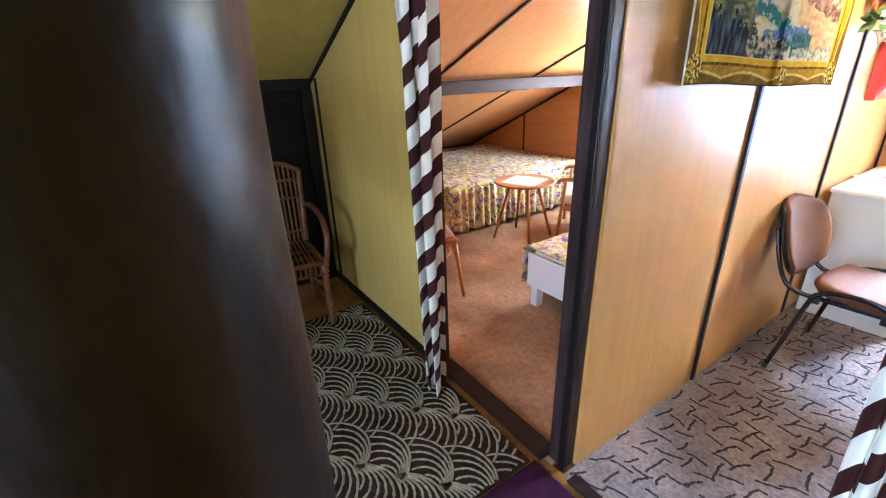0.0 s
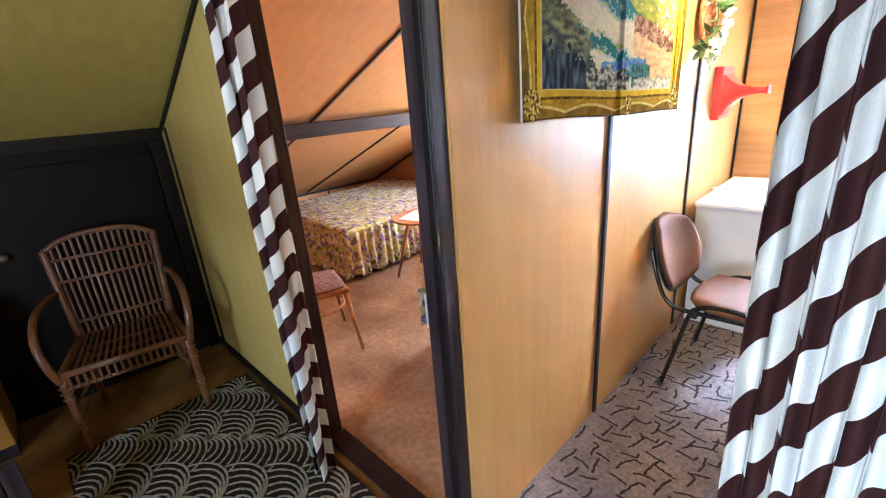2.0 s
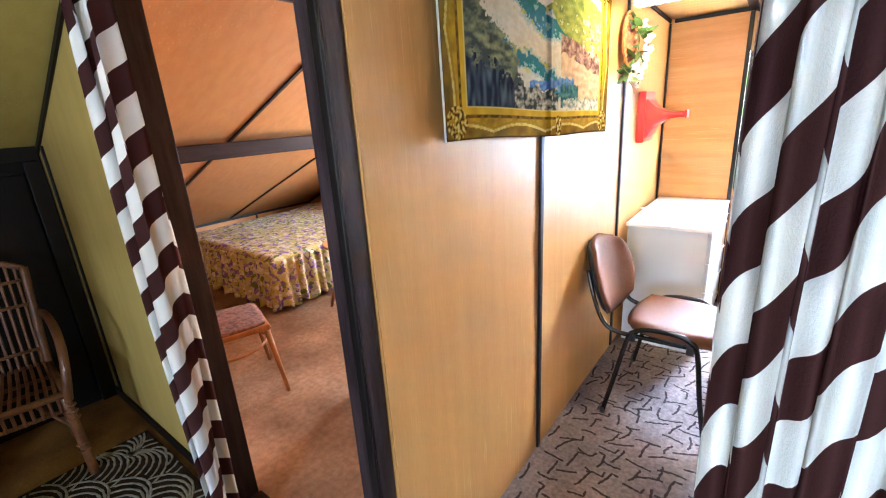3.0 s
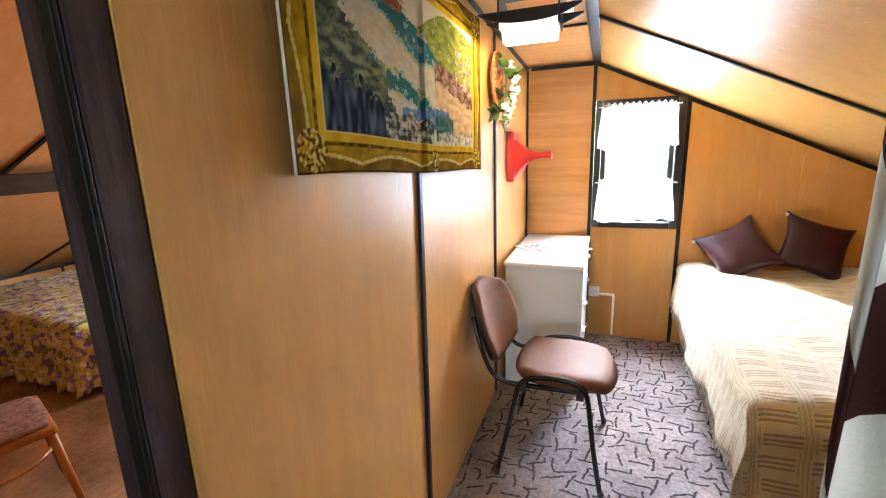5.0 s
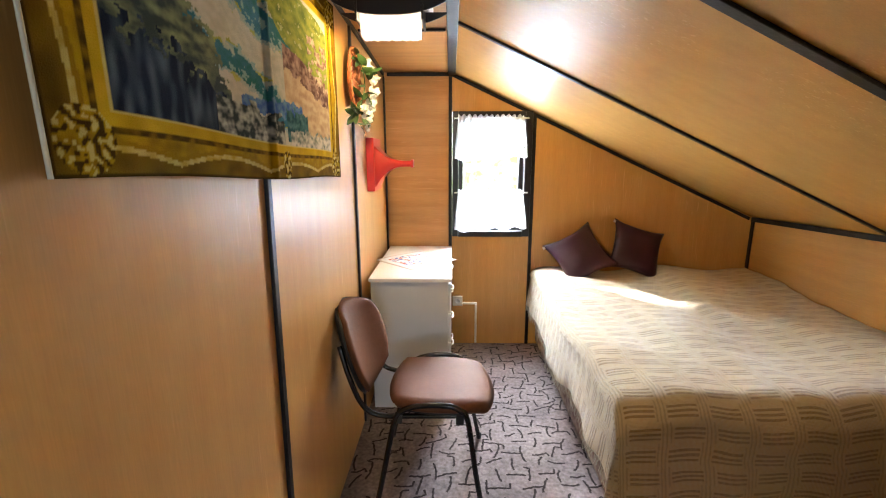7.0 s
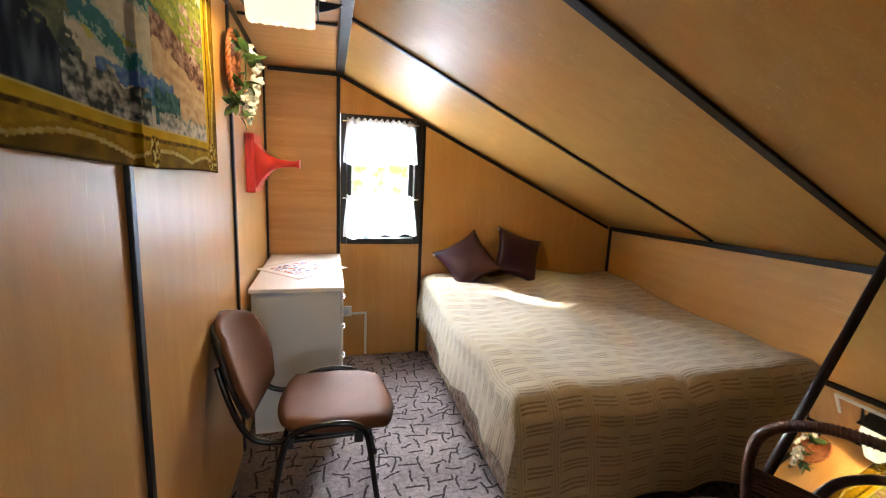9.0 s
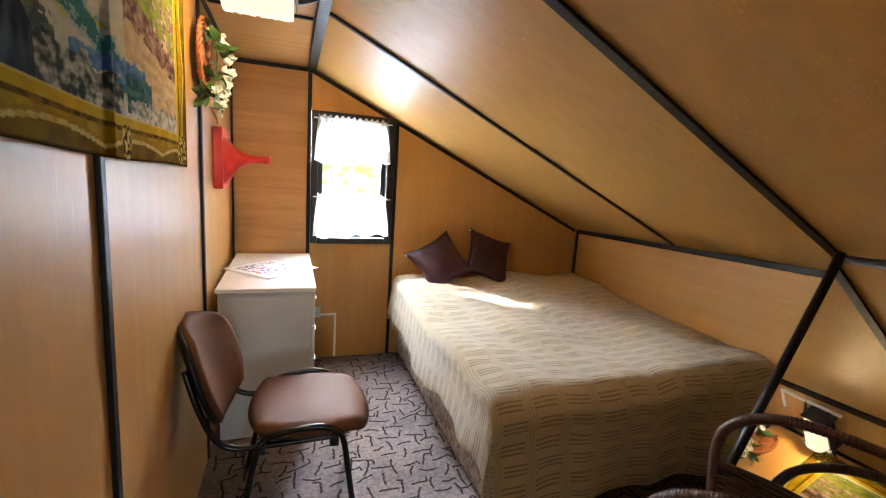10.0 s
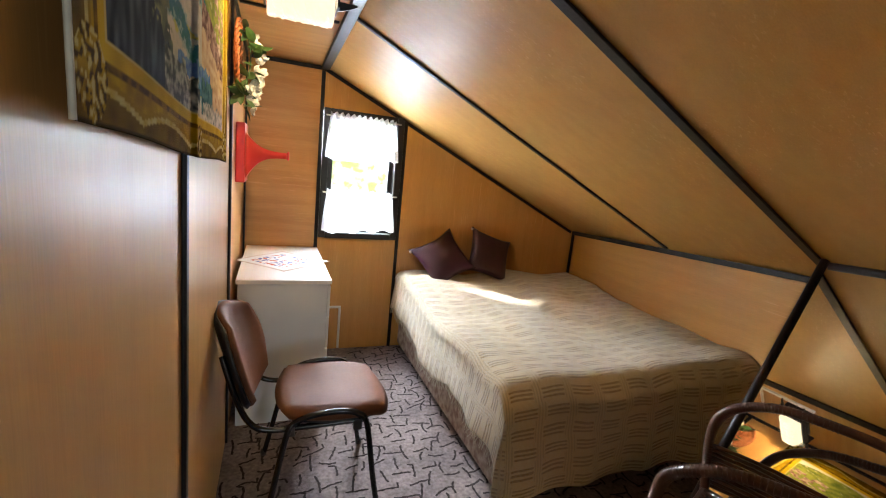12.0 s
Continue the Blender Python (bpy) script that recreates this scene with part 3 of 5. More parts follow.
for nm, o in (("left", [(-2.9, 0), (SX0, 0), (SX0, FLAT), (XL, FLAT), (-2.9, roof_z(-2.9))]), ("right", [(SX1, 0), (2.9, 0), (2.9, roof_z(2.9)), (SX1, roof_z(SX1))]),
              ("low", [(SX0, 0), (SX1, 0), (SX1, SZ0), (SX0, SZ0)]), ("high", [(SX0, SZ1), (SX1, SZ1), (SX1, roof_z(SX1)), (XR, FLAT), (SX0, FLAT)])):
    structure("wall_stair_gable_" + nm, wall_prism(o, "y", BACK - 0.12, BACK), YELLOW, "yellow laminated gable wall over the stairs")
structure("wall_stair_side", box((2.82, BACK, 0.0), (2.9, -0.04, roof_z(2.82) + 0.02)), YELLOW, "yellow laminated low wall beside the stairs")

# distance seen through the windows
def backdrop_mat():
    m = bpy.data.materials.new("bright_garden")
    m.use_nodes = True
    n, l = m.node_tree.nodes, m.node_tree.links
    b = n["Principled BSDF"]
    tx = n.new("ShaderNodeTexNoise")
    tx.inputs["Scale"].default_value, tx.inputs["Detail"].default_value = 0.7, 8
    tc = n.new("ShaderNodeTexCoord")
    l.new(tc.outputs["Object"], tx.inputs["Vector"])
    r = n.new("ShaderNodeValToRGB")
    e = r.color_ramp.elements
    e[0].position, e[0].color = 0.42, (0.30, 0.42, 0.13, 1)
    e[1].position, e[1].color = 0.62, (0.95, 1.0, 0.92, 1)
    l.new(tx.outputs["Fac"], r.inputs["Fac"])
    l.new(r.outputs[0], b.inputs["Emission Color"])
    b.inputs["Base Color"].default_value = (0, 0, 0, 1)
    b.inputs["Emission Strength"].default_value = 0.8
    return m


tagged(link_mesh("backdrop", box((-30, 55, -14), (30, 55.2, 12)), backdrop_mat()), "sunlit garden trees far beyond the window", "backdrop", kind="structure")
structure("ground", box((-300, -300, -3.4), (300, 300, -3.2)), mat("lawn", (0.07, 0.10, 0.03), 0.95, 0, 0.4, 1, bump=0.5, bump_scale=5), "garden ground far below the attic")

# ---- dark cover strips over the board joints ----
TW, TP = 0.028, 0.012


def trim(a, b, up, w=TW, h=TP, name="trim", material=None, label="dark stained cover strip over a board joint"):
    return tagged(link_mesh(name, bar(a, b, w, h, up, 0.003), material or BATTEN), label, "trim", kind="structure")


N_R = Vector((PITCH, 0, 1)).normalized()     # underside normals are their negatives
N_L = Vector((-PITCH, 0, 1)).normalized()
h2 = TP / 2 + 0.0005
# panel wall
for y, y2 in ((0.885, 0.885 + LEAN), (2.005, 2.005)):
    trim((h2, y, 0.012), (h2, y2, FLAT - 0.03 + lift(0, y2)), (1, 0, 0))
trim((h2, GABLE - 0.016, 0.01), (h2, GABLE - 0.016, FLAT - 0.03), (1, 0, 0), 0.030)
trim((h2, 0.12, FLAT - 0.015 + lift(0, 0.12)), (h2, GABLE - 0.03, FLAT - 0.015), (1, 0, 0), 0.026)
# gable
for x, z0, z1 in ((WX0 - 0.005, 0.004, FLAT - 0.03), (WX1 + 0.012, 0.004, roof_z(WX1) - 0.03)):
    trim((x, GABLE - h2, z0), (x, GABLE - h2, z1), (0, 1, 0), 0.026)
trim((0.03, GABLE - h2, FLAT - 0.015), (XR, GABLE - h2, FLAT - 0.015), (0, 1, 0), 0.026)
trim((XR, GABLE - h2, FLAT - 0.015), (KNEE_R - 0.02, GABLE - h2, roof_z(KNEE_R) - 0.015), (0, 1, 0), 0.024)
trim((KNEE_R - h2, GABLE - 0.03, 0.02), (KNEE_R - h2, GABLE - 0.03, roof_z(KNEE_R) - 0.03), (1, 0, 0), 0.03)
# ceiling ridge strips and slope battens
trim((XR + 0.005, 0.05, FLAT - 0.014 + lift(1, 0.05)), (XR + 0.005, GABLE - 0.02, FLAT - 0.014), (0, 0, 1), 0.055, 0.026)
trim((KNEE_R - 0.015, 0.0, roof_z(KNEE_R) - 0.016 + lift(1, 0)), (KNEE_R - 0.015, GABLE - 0.03, roof_z(KNEE_R) - 0.016), (1, 0, 0), 0.034, 0.02)


def slope_batten(y, x0, x1, w=0.03, y2=None):
    y2 = y if y2 is None else y2
    nrm = N_R if x0 >= XR else N_L
    o = -nrm * (TP / 2 + 0.0005)
    a, b = Vector((x0, y, roof_z(x0) + lift(x0, y))) + o, Vector((x1, y2, roof_z(x1) + lift(x1, y2))) + o
    trim(a, b, nrm, w)


slope_batten(1.995, XR + 0.035, KNEE_R - 0.03, 0.03, 2.015)
slope_batten(0.935, XR + 0.035, KNEE_R - 0.03, 0.045, 1.005)
trim((0.02, 2.15, FLAT - h2 + lift(0, 2.15)), (XR - 0.03, 2.15, FLAT - h2 + lift(0, 2.15)), (0, 0, 1), 0.02)
slope_batten(2.40, XL - 0.01, KNEE_L + 0.02, 0.026, 1.90)
slope_batten(1.10, XL - 0.01, KNEE_L + 0.02, 0.026, 0.80)
trim((XL, -0.03, FLAT - 0.01), (XL, GABLE, FLAT - 0.01), (0, 0, 1), 0.03)
trim((XL, GABLE - h2, FLAT - 0.015), (KNEE_L, GABLE - h2, roof_z(KNEE_L) - 0.015), (0, 1, 0), 0.026)
trim((KNEE_L + 0.012, 0, roof_z(KNEE_L) - 0.012), (KNEE_L + 0.012, GABLE - 0.02, roof_z(KNEE_L) - 0.012), (1, 0, 0), 0.03)
trim((-3.55, GABLE - h2, 0.01), (-3.55, GABLE - h2, roof_z(-3.55) - 0.03), (0, 1, 0), 0.022)
trim((KNEE_L + h2, 2.25, 0.01), (KNEE_L + h2, 2.25, roof_z(KNEE_L) - 0.03), (1, 0, 0), 0.022)
# landing
trim((XL, -0.12 - h2, FLAT - 0.02), (-2.43, -0.12 - h2, roof_z(-2.43) - 0.02), (0, 1, 0), 0.03)
trim((-2.30, -0.12 - h2, 0.06), (-2.30, -0.12 - h2, roof_z(-2.30) - 0.05), (0, 1, 0), 0.026)
trim((-2.40, -0.12 - h2, 0.03), (DOOR_L - 0.03, -0.12 - h2, 0.03), (0, 1, 0), 0.06)
slope_batten(-1.17, XL - 0.01, HX + 0.02, 0.036)
trim((HX + 0.012, BACK, roof_z(HX) - 0.025), (HX + 0.012, -0.13, roof_z(HX) - 0.025), (1, 0, 0), 0.075, 0.024)
trim((HX + 0.016, -0.165, 0.0), (HX + 0.016, -0.165, roof_z(HX) - 0.065), (1, 0, 0), 0.075, 0.03)
trim((HX + 0.006, -1.12, 1.41), (HX + 0.006, -0.21, 1.41), (1, 0, 0), 0.012, 0.010)
# beam under the roof of the back room
tagged(link_mesh("beam", box((-2.47, -0.04, 1.365), (-2.37, GABLE - 0.01, 1.475), 0.006), STAIN_Y), "dark stained roof beam crossing the back bedroom", "beam", kind="structure")
# corner post, door frame and sill
post = box((-0.086, -0.078, 0.0), (0.000, -0.021, FLAT - 0.002), 0.006)
for v in post.verts:
    v.co.x -= 0.016 * (1 - v.co.z / FLAT)
tagged(link_mesh("door_post", post, STAIN), "dark stained pine corner post between the doorways", "post", kind="structure")
tagged(link_mesh("trim", bar((-0.030, -0.083, 0.001), (-0.016, -0.083, FLAT - 0.003), 0.028, 0.010, (0, 1, 0), 0.003), BATTEN), "dark cover strip on the corner post", "trim", kind="structure")
tagged(link_mesh("door_sill", box((DOOR_L + 0.019, -0.125, 0.0), (-0.103, -0.03, 0.026), 0.006), STAIN_Y), "dark stained doorway sill", "sill", kind="structure")
tagged(link_mesh("door_sill", box((0.029, -0.115, 0.0), (DOOR_R, -0.06, 0.012), 0.004), STAIN_Y), "dark strip under the second doorway", "sill", kind="structure")
tagged(link_mesh("door_jamb", box((DOOR_L + 0.0005, -0.122, 0.0), (DOOR_L + 0.018, -0.04, FLAT - 0.002), 0.004), STAIN), "dark stained door jamb", "jamb", kind="structure")
tagged(link_mesh("door_jamb", box((DOOR_R - 0.06, -0.135, 0.0), (DOOR_R, -0.035, roof_z(DOOR_R) + 0.10), 0.005), STAIN), "dark stained jamb of the second doorway", "jamb", kind="structure")
tagged(link_mesh("door_head", box((0.03, -0.10, FLAT - 0.05), (0.52, -0.04, FLAT + 0.118), 0.005), STAIN_Y), "dark stained head over the second doorway", "jamb", kind="structure")


# ---- small bedroom: window ----
def make_window():
    w = thing("window_1", (0, 0, 0), "black painted window with lace half curtains", "window")
    tagged(w, kind="structure")
    y0, y1 = GABLE - 0.018, GABLE + 0.12
    for nm, lo, hi in (("frame_left", (WX0 + 0.01, y0, WZ0), (WX0 + 0.055, y1, WZ1)), ("frame_right", (WX1 - 0.055, y0, WZ0), (WX1 - 0.002, y1, WZ1)),
                       ("frame_top", (WX0 + 0.056, y0, WZ1 - 0.05), (WX1 - 0.056, y1, WZ1)), ("frame_sill", (WX0 + 0.056, y0 - 0.012, WZ0), (WX1 - 0.056, y1, WZ0 + 0.045))):
        part(nm.split("_")[0] if nm != "frame_sill" else "sill", box(lo, hi, 0.005), WINBLACK, w)
    a, b, c, d = WX0 + 0.057, WX1 - 0.057, WZ0 + 0.047, WZ1 - 0.052
    for lo, hi in (((a, GABLE + 0.03, c), (a + 0.035, GABLE + 0.07, d)), ((b - 0.035, GABLE + 0.03, c), (b, GABLE + 0.07, d)),
                   ((a + 0.036, GABLE + 0.03, d - 0.035), (b - 0.036, GABLE + 0.07, d)), ((a + 0.036, GABLE + 0.03, c), (b - 0.036, GABLE + 0.07, c + 0.035))):
        part("sash", box(lo, hi, 0.004), WINBLACK, w)
    g = part("pane", box((a + 0.03, GABLE + 0.047, c + 0.03), (b - 0.03, GABLE + 0.051, d - 0.03)), GLASS, w)
    g.visible_shadow = False
    part("hinge", box((WX1 - 0.075, GABLE - 0.03, 1.52), (WX1 - 0.058, GABLE - 0.016, 1.60), 0.002), WINBLACK, w)


make_window()


def half_curtain(z0, z1, x0, x1, label, seed):
    rnd = random.Random(seed)
    ph = rnd.random() * 6
    t = thing("lace_curtain", ((x0 + x1) / 2, GABLE - 0.035, z1), label, "curtain", "lace half curtains")
    hgt = z1 - z0

    def f(u, v):
        x = (u - 0.5) * (x1 - x0) * (1 + 0.035 * math.sin(v * 3 + ph)) + (0.028 * u - 0.008) * (1 - v)
        sag = 0.012 * math.sin(u * 23 + ph) * (1 - v)
        return Vector((x, -(0.008 + 0.010 * v * v) * math.sin(u * 74 + ph) * (0.4 + 0.6 * v) - 0.006 * math.sin(u * 19), -hgt * (1 - v) + sag + (0.007 * math.sin(u * 74 + ph) if v == 1 else 0) + 0.03 * u * (1 - v) * math.sin(ph)))
    part("cloth", grid(70, 14, f), LACE, t, smooth=True)
    rod = tube([(-(x1 - x0) / 2 - 0.02, -0.004, -0.022), ((x1 - x0) / 2 + 0.03, -0.004, -0.022)], 0.005, 8)
    part("rod", rod, WHITE_PLASTIC, t, "thin white curtain rod", True)


half_curtain(1.49, 1.815, 0.545, 1.045, "white lace half curtain on the upper window", 3)
half_curtain(0.95, 1.27, 0.545, 1.055, "white lace half curtain on the lower window", 8)


# ---- dresser and what lies on it ----
def make_dresser():
    x0, x1, y0, y1, zt = 0.035, 0.485, 2.15, 3.07, 0.83
    d = thing("dresser", (0, 0, 0), "white melamine chest of drawers against the wall", "dresser")
    part("side", box((x0, y0, 0.0), (x1, y0 + 0.018, zt - 0.022), 0.001), WHITE_SHADE_TINT, d)
    part("side", box((x0, y1 - 0.018, 0.0), (x1, y1, zt - 0.022), 0.001), WHITE_SHADE_TINT, d)
    part("back", box((x0, y0 + 0.019, 0.02), (x0 + 0.008, y1 - 0.019, zt - 0.023)), WHITE_SHADE_TINT, d)
    part("plinth", box((x1 - 0.05, y0 + 0.019, 0.0), (x1 - 0.03, y1 - 0.019, 0.06)), WHITE_SHADE_TINT, d)
    part("top", box((x0 - 0.01, y0 - 0.012, zt - 0.022), (x1 + 0.022, y1 + 0.012, zt), 0.003), WHITE_TOP, d, "white top with a rounded edge")
    hz = (zt - 0.03 - 0.065) / 4
    for i in range(4):
        z = 0.065 + i * hz
        dr = part("drawer", box((x1 + 0.001, y0 + 0.004, z), (x1 + 0.018, y1 - 0.004, z + hz - 0.005), 0.002), WHITE_SHADE_TINT, d)
        for yy in (y0 + 0.2, y1 - 0.2):
            part("handle", tube(smooth_path([(x1 + 0.018, yy - 0.045, z + hz * 0.55), (x1 + 0.030, yy - 0.03, z + hz * 0.55), (x1 + 0.030, yy + 0.03, z + hz * 0.55), (x1 + 0.018, yy + 0.045, z + hz * 0.55)], 4), 0.0045, 6), WHITE_PLASTIC, dr, "", True)


make_dresser()


def colour_grid(name, nu, nv, f, paint, material, parent=None, thick=0.0):
    bm = grid(nu, nv, f, thick=thick)
    ob = link_mesh(name, bm, material, parent, True)
    me = ob.data
    at = me.color_attributes.new("weave", "FLOAT_COLOR", "CORNER")
    uvl = me.uv_layers[0].data
    for i in range(len(me.loops)):
        u, v = uvl[i].uv
        at.data[i].color = (*paint(u, v), 1)
    return ob


def cloth_paint(u, v):
    base = (0.84, 0.83, 0.84)
    d = noise.noise((u * 14, v * 14, 2.0))
    if d > 0.26 and 0.15 < u < 0.85 and 0.15 < v < 0.85:
        return (0.60, 0.20, 0.16)
    if d < -0.26 and 0.15 < u < 0.85 and 0.15 < v < 0.85:
        return (0.22, 0.24, 0.46)
    if min(u, v, 1 - u, 1 - v) < 0.03:
        return (0.72, 0.60, 0.55)
    return base


def make_doily(at, size, rz, label):
    def f(u, v):
        x, y = (u - 0.5) * size, (v - 0.5) * size
        z = 0.0016 + 0.0012 * math.sin(9 * u + 4 * v)
        return Vector((x, y, z))
    ob = colour_grid("table_cloth", 40, 40, f, cloth_paint, EMBROIDER, None, 0.0012)
    ob.matrix_world = pose(*at, 0, 0, rz)
    tagged(ob, label, "cloth")
    return ob


make_doily((0.262, 2.60, 0.832), 0.40, 45, "white embroidered cloth lying on the dresser")


# ---- office chair ----
def make_chair():
    c = thing("office_chair", (0.425, 1.572, 0.004), "brown leatherette visitor chair with black tubular frame", "chair", rz=-1)

    def pad(w, d, t, top_curve, rd=0.30):
        bm = bmesh.new()
        nu = nv = 16
        rows = {}
        for s in (1, -1):
            for i in range(nu + 1):
                for j in range(nv + 1):
                    a, b = 2 * i / nu - 1, 2 * j / nv - 1
                    # squircle outline
                    x, y = a * d * 0.487 * math.sqrt(1 - rd * b * b), b * w * 0.487 * math.sqrt(1 - rd * a * a)
                    e = max(abs(a), abs(b))
                    prof = (1 - e ** 6) ** 0.5
                    z = s * t / 2 * prof + top_curve(a, b)
                    if s == -1 and e >= 1:
                        rows[s, i, j] = rows[1, i, j]
                    else:
                        rows[s, i, j] = bm.verts.new((x, y, z))
        for s in (1, -1):
            for i in range(nu):
                for j in range(nv):
                    q = [rows[s, i, j], rows[s, i + 1, j], rows[s, i + 1, j + 1], rows[s, i, j + 1]]
                    bm.faces.new(q if s == 1 else q[::-1])
        bmesh.ops.recalc_face_normals(bm, faces=bm.faces)
        return bm

    seat = pad(0.49, 0.49, 0.066, lambda a, b: -0.030 * max(0, a) ** 3 + 0.012 * b * b - 0.010 * (1 - a * a))
    bmesh.ops.translate(seat, vec=(0.036, 0, 0.455), verts=seat.verts)
    part("seat", seat, VINYL, c, "brown leatherette seat pad", True)
    pan = pad(0.44, 0.42, 0.03, lambda a, b: 0)
    bmesh.ops.translate(pan, vec=(0.045, 0, 0.425), verts=pan.verts)
    part("seat_shell", pan, BLACKPLASTIC, c, "black plastic seat shell", True)
    back = pad(0.45, 0.42, 0.045, lambda a, b: 0.060 * b * b - 0.010 * a * a, 0.50)
    mback = pose(-0.345, 0, 0.630, 0, 72, -6)
    bmesh.ops.transform(back, matrix=mback, verts=back.verts)
    part("backrest", back, VINYL, c, "brown leatherette backrest", True)
    shell = pad(0.46, 0.43, 0.03, lambda a, b: 0.060 * b * b - 0.010 * a * a, 0.50)
    bmesh.ops.transform(shell, matrix=pose(-0.362, 0.002, 0.625, 0, 72, -6), verts=shell.verts)
    part("back_shell", shell, BLACKPLASTIC, c, "black plastic back shell", True)
    c.matrix_world = pose(0.425, 1.585, 0.004, 0, 0, -1) @ Matrix.Diagonal((1, 1, 1.07, 1))
    for s in (-1, 1):
        y = s * 0.215
        pts = [(-0.245, s * 0.284, 0.0), (-0.20, s * 0.262, 0.20), (-0.155, y + s * 0.02, 0.405), (-0.125, y + s * 0.01, 0.445), (-0.06, y + s * 0.015, 0.472), (0.05, y + s * 0.02, 0.480),
               (0.115, y + s * 0.02, 0.462), (0.15, y + s * 0.022, 0.415), (0.185, s * 0.262, 0.20), (0.225, s * 0.284, 0.0)]
        part("leg_frame", tube(smooth_path(pts, 6), 0.0115, 10), BLACKTUBE, c, "", True)
        part("back_tube", tube(smooth_path([(0.15, y * 0.93, 0.418), (-0.10, y * 0.93, 0.412), (-0.23, y * 0.93, 0.415), (-0.295, y * 0.93, 0.46), (-0.345, y * 0.90, 0.57), (-0.385, y * 0.80, 0.69)], 6), 0.011, 10), BLACKTUBE, c, "", True)
        for px, py in ((-0.245, s * 0.284), (0.225, s * 0.284)):
            part("foot_cap", lathe([(0.014, 0), (0.015, 0.02), (0.012, 0.028)], 10), BLACKPLASTIC, c, "", True).location = (px, py, 0)
        part("bracket", box((0.10, s * 0.205 - 0.012, 0.385), (0.135, s * 0.205 + 0.012, 0.425), 0.004), BLACKPLASTIC, c)
        part("bracket", box((-0.16, s * 0.205 - 0.012, 0.385), (-0.125, s * 0.205 + 0.012, 0.425), 0.004), BLACKPLASTIC, c)


make_chair()


# ---- woven tapestry ----
def lerp(a, b, t):
    t = min(1, max(0, t))
    return tuple(x + (y - x) * t for x, y in zip(a, b))


def tapestry_paint(u, v):
    def nz(fu, fv, k):
        return noise.noise((u * fu, v * fv, k))
    n1, n2, n3 = nz(7, 6, 0.3), nz(30, 18, 5.1), nz(75, 44, 9.7)
    gold, dark, pale, brown = (0.30, 0.180, 0.003), (0.045, 0.024, 0.001), (0.40, 0.31, 0.085), (0.16, 0.085, 0.002)
    bu, bv = 0.092, 0.150
    eu, ev = min(u, 1 - u) / bu, min(v, 1 - v) / bv
    e = min(eu, ev)
    if e < 1:
        along = (u - 0.5) * 1.0 if ev < eu else (v - 0.5) * 0.44
        c = lerp(gold, brown, 0.45 + 0.7 * n2 + 0.35 * n3)
        w = abs(math.sin(along * 11.0 + 0.2))
        wave = 0.22 + 0.24 * w
        if e < wave - 0.05:
            c = lerp(brown, dark, 0.35 + 0.6 * n2)
        elif e < wave + 0.045:
            c = lerp(pale, gold, 0.25 + 0.8 * n3)
        elif e < wave + 0.13:
            c = lerp(brown, gold, 0.35)
        if 0.66 < e < 0.76:
            c = lerp(dark, brown, 0.4 + n3)
        elif 0.76 < e < 0.95:
            c = lerp(gold, (0.40, 0.25, 0.008), 0.5 + n2)
        elif e >= 0.95:
            c = pale
        if e < 0.06:
            c = dark
        corner = math.hypot(eu - 0.52, (ev - 0.52) * 0.9)
        mid = math.hypot((u - 0.57) / 0.048, ev - 0.42)
        if max(eu, ev) < 1.35 and corner < 0.44 or mid < 0.42 and v < 0.5:
            q = nz(105, 58, 3.0)
            c = pale if q > 0.16 else (dark if q < -0.16 else lerp(gold, brown, 0.5 + n3))
        return c
    u, v = (u - bu) / (1 - 2 * bu), (v - bv) / (1 - 2 * bv)
    s = nz(36, 26, 2.2) + 0.55 * nz(90, 62, 7.7)             # strokes
    d = nz(16, 24, 11.0)
    cream, teal, blue, grass = (0.37, 0.32, 0.24), (0.012, 0.085, 0.075), (0.035, 0.11, 0.17), (0.20, 0.20, 0.030)
    c = lerp((0.42, 0.36, 0.28), cream, 0.5 + n1)
    hill = 0.99 - 2.0 * (u - 0.80) ** 2 + 0.03 * n1
    if v < hill and u > 0.44 and v > 0.40 + 0.35 * (0.9 - u):
        c = lerp(grass, (0.075, 0.10, 0.016), 0.45 + 0.9 * d + 0.5 * s)
        if s > 0.5:
            c = (0.27, 0.26, 0.10)
    # foliage falling in bands from the upper corner
    bank = 1.16 - 0.80 * u + 0.10 * n1
    if v < bank and (u < 0.66 or v < 0.25):
        band = math.sin((v + 0.55 * u) * 15 + 2.5 * n1 + 0.8 * s)
        if band > 0.35:
            c = lerp(teal, blue, 0.4 + 1.2 * n1 + 0.5 * s)
            if s > 0.42:
                c = (0.15, 0.23, 0.20)
        elif band > -0.25:
            c = lerp((0.15, 0.22, 0.21), (0.28, 0.28, 0.22), 0.5 + s)
            if d > 0.25:
                c = lerp(grass, (0.30, 0.28, 0.07), 0.5 + s)
        else:
            c = lerp(cream, (0.30, 0.27, 0.20), 0.4 + s)
    if v > 0.80 and abs(u - 0.30) < 0.085 + 0.05 * s:
        c = lerp((0.16, 0.04, 0.025), (0.24, 0.13, 0.09), 0.4 + s)
    # rock ledge and the pale bank below it
    ledge = 0.62 - 0.42 * (u - 0.64)
    if u > 0.60 and v < ledge + 0.05 * n1 and not (v < 0.25 and u < 0.66):
        c = lerp((0.40, 0.28, 0.16), (0.27, 0.16, 0.085), 0.45 + 0.8 * d + 0.5 * s)
        if v > ledge - 0.15 + 0.06 * d:
            c = lerp((0.075, 0.032, 0.024), (0.28, 0.17, 0.12), 0.35 + 0.9 * s)
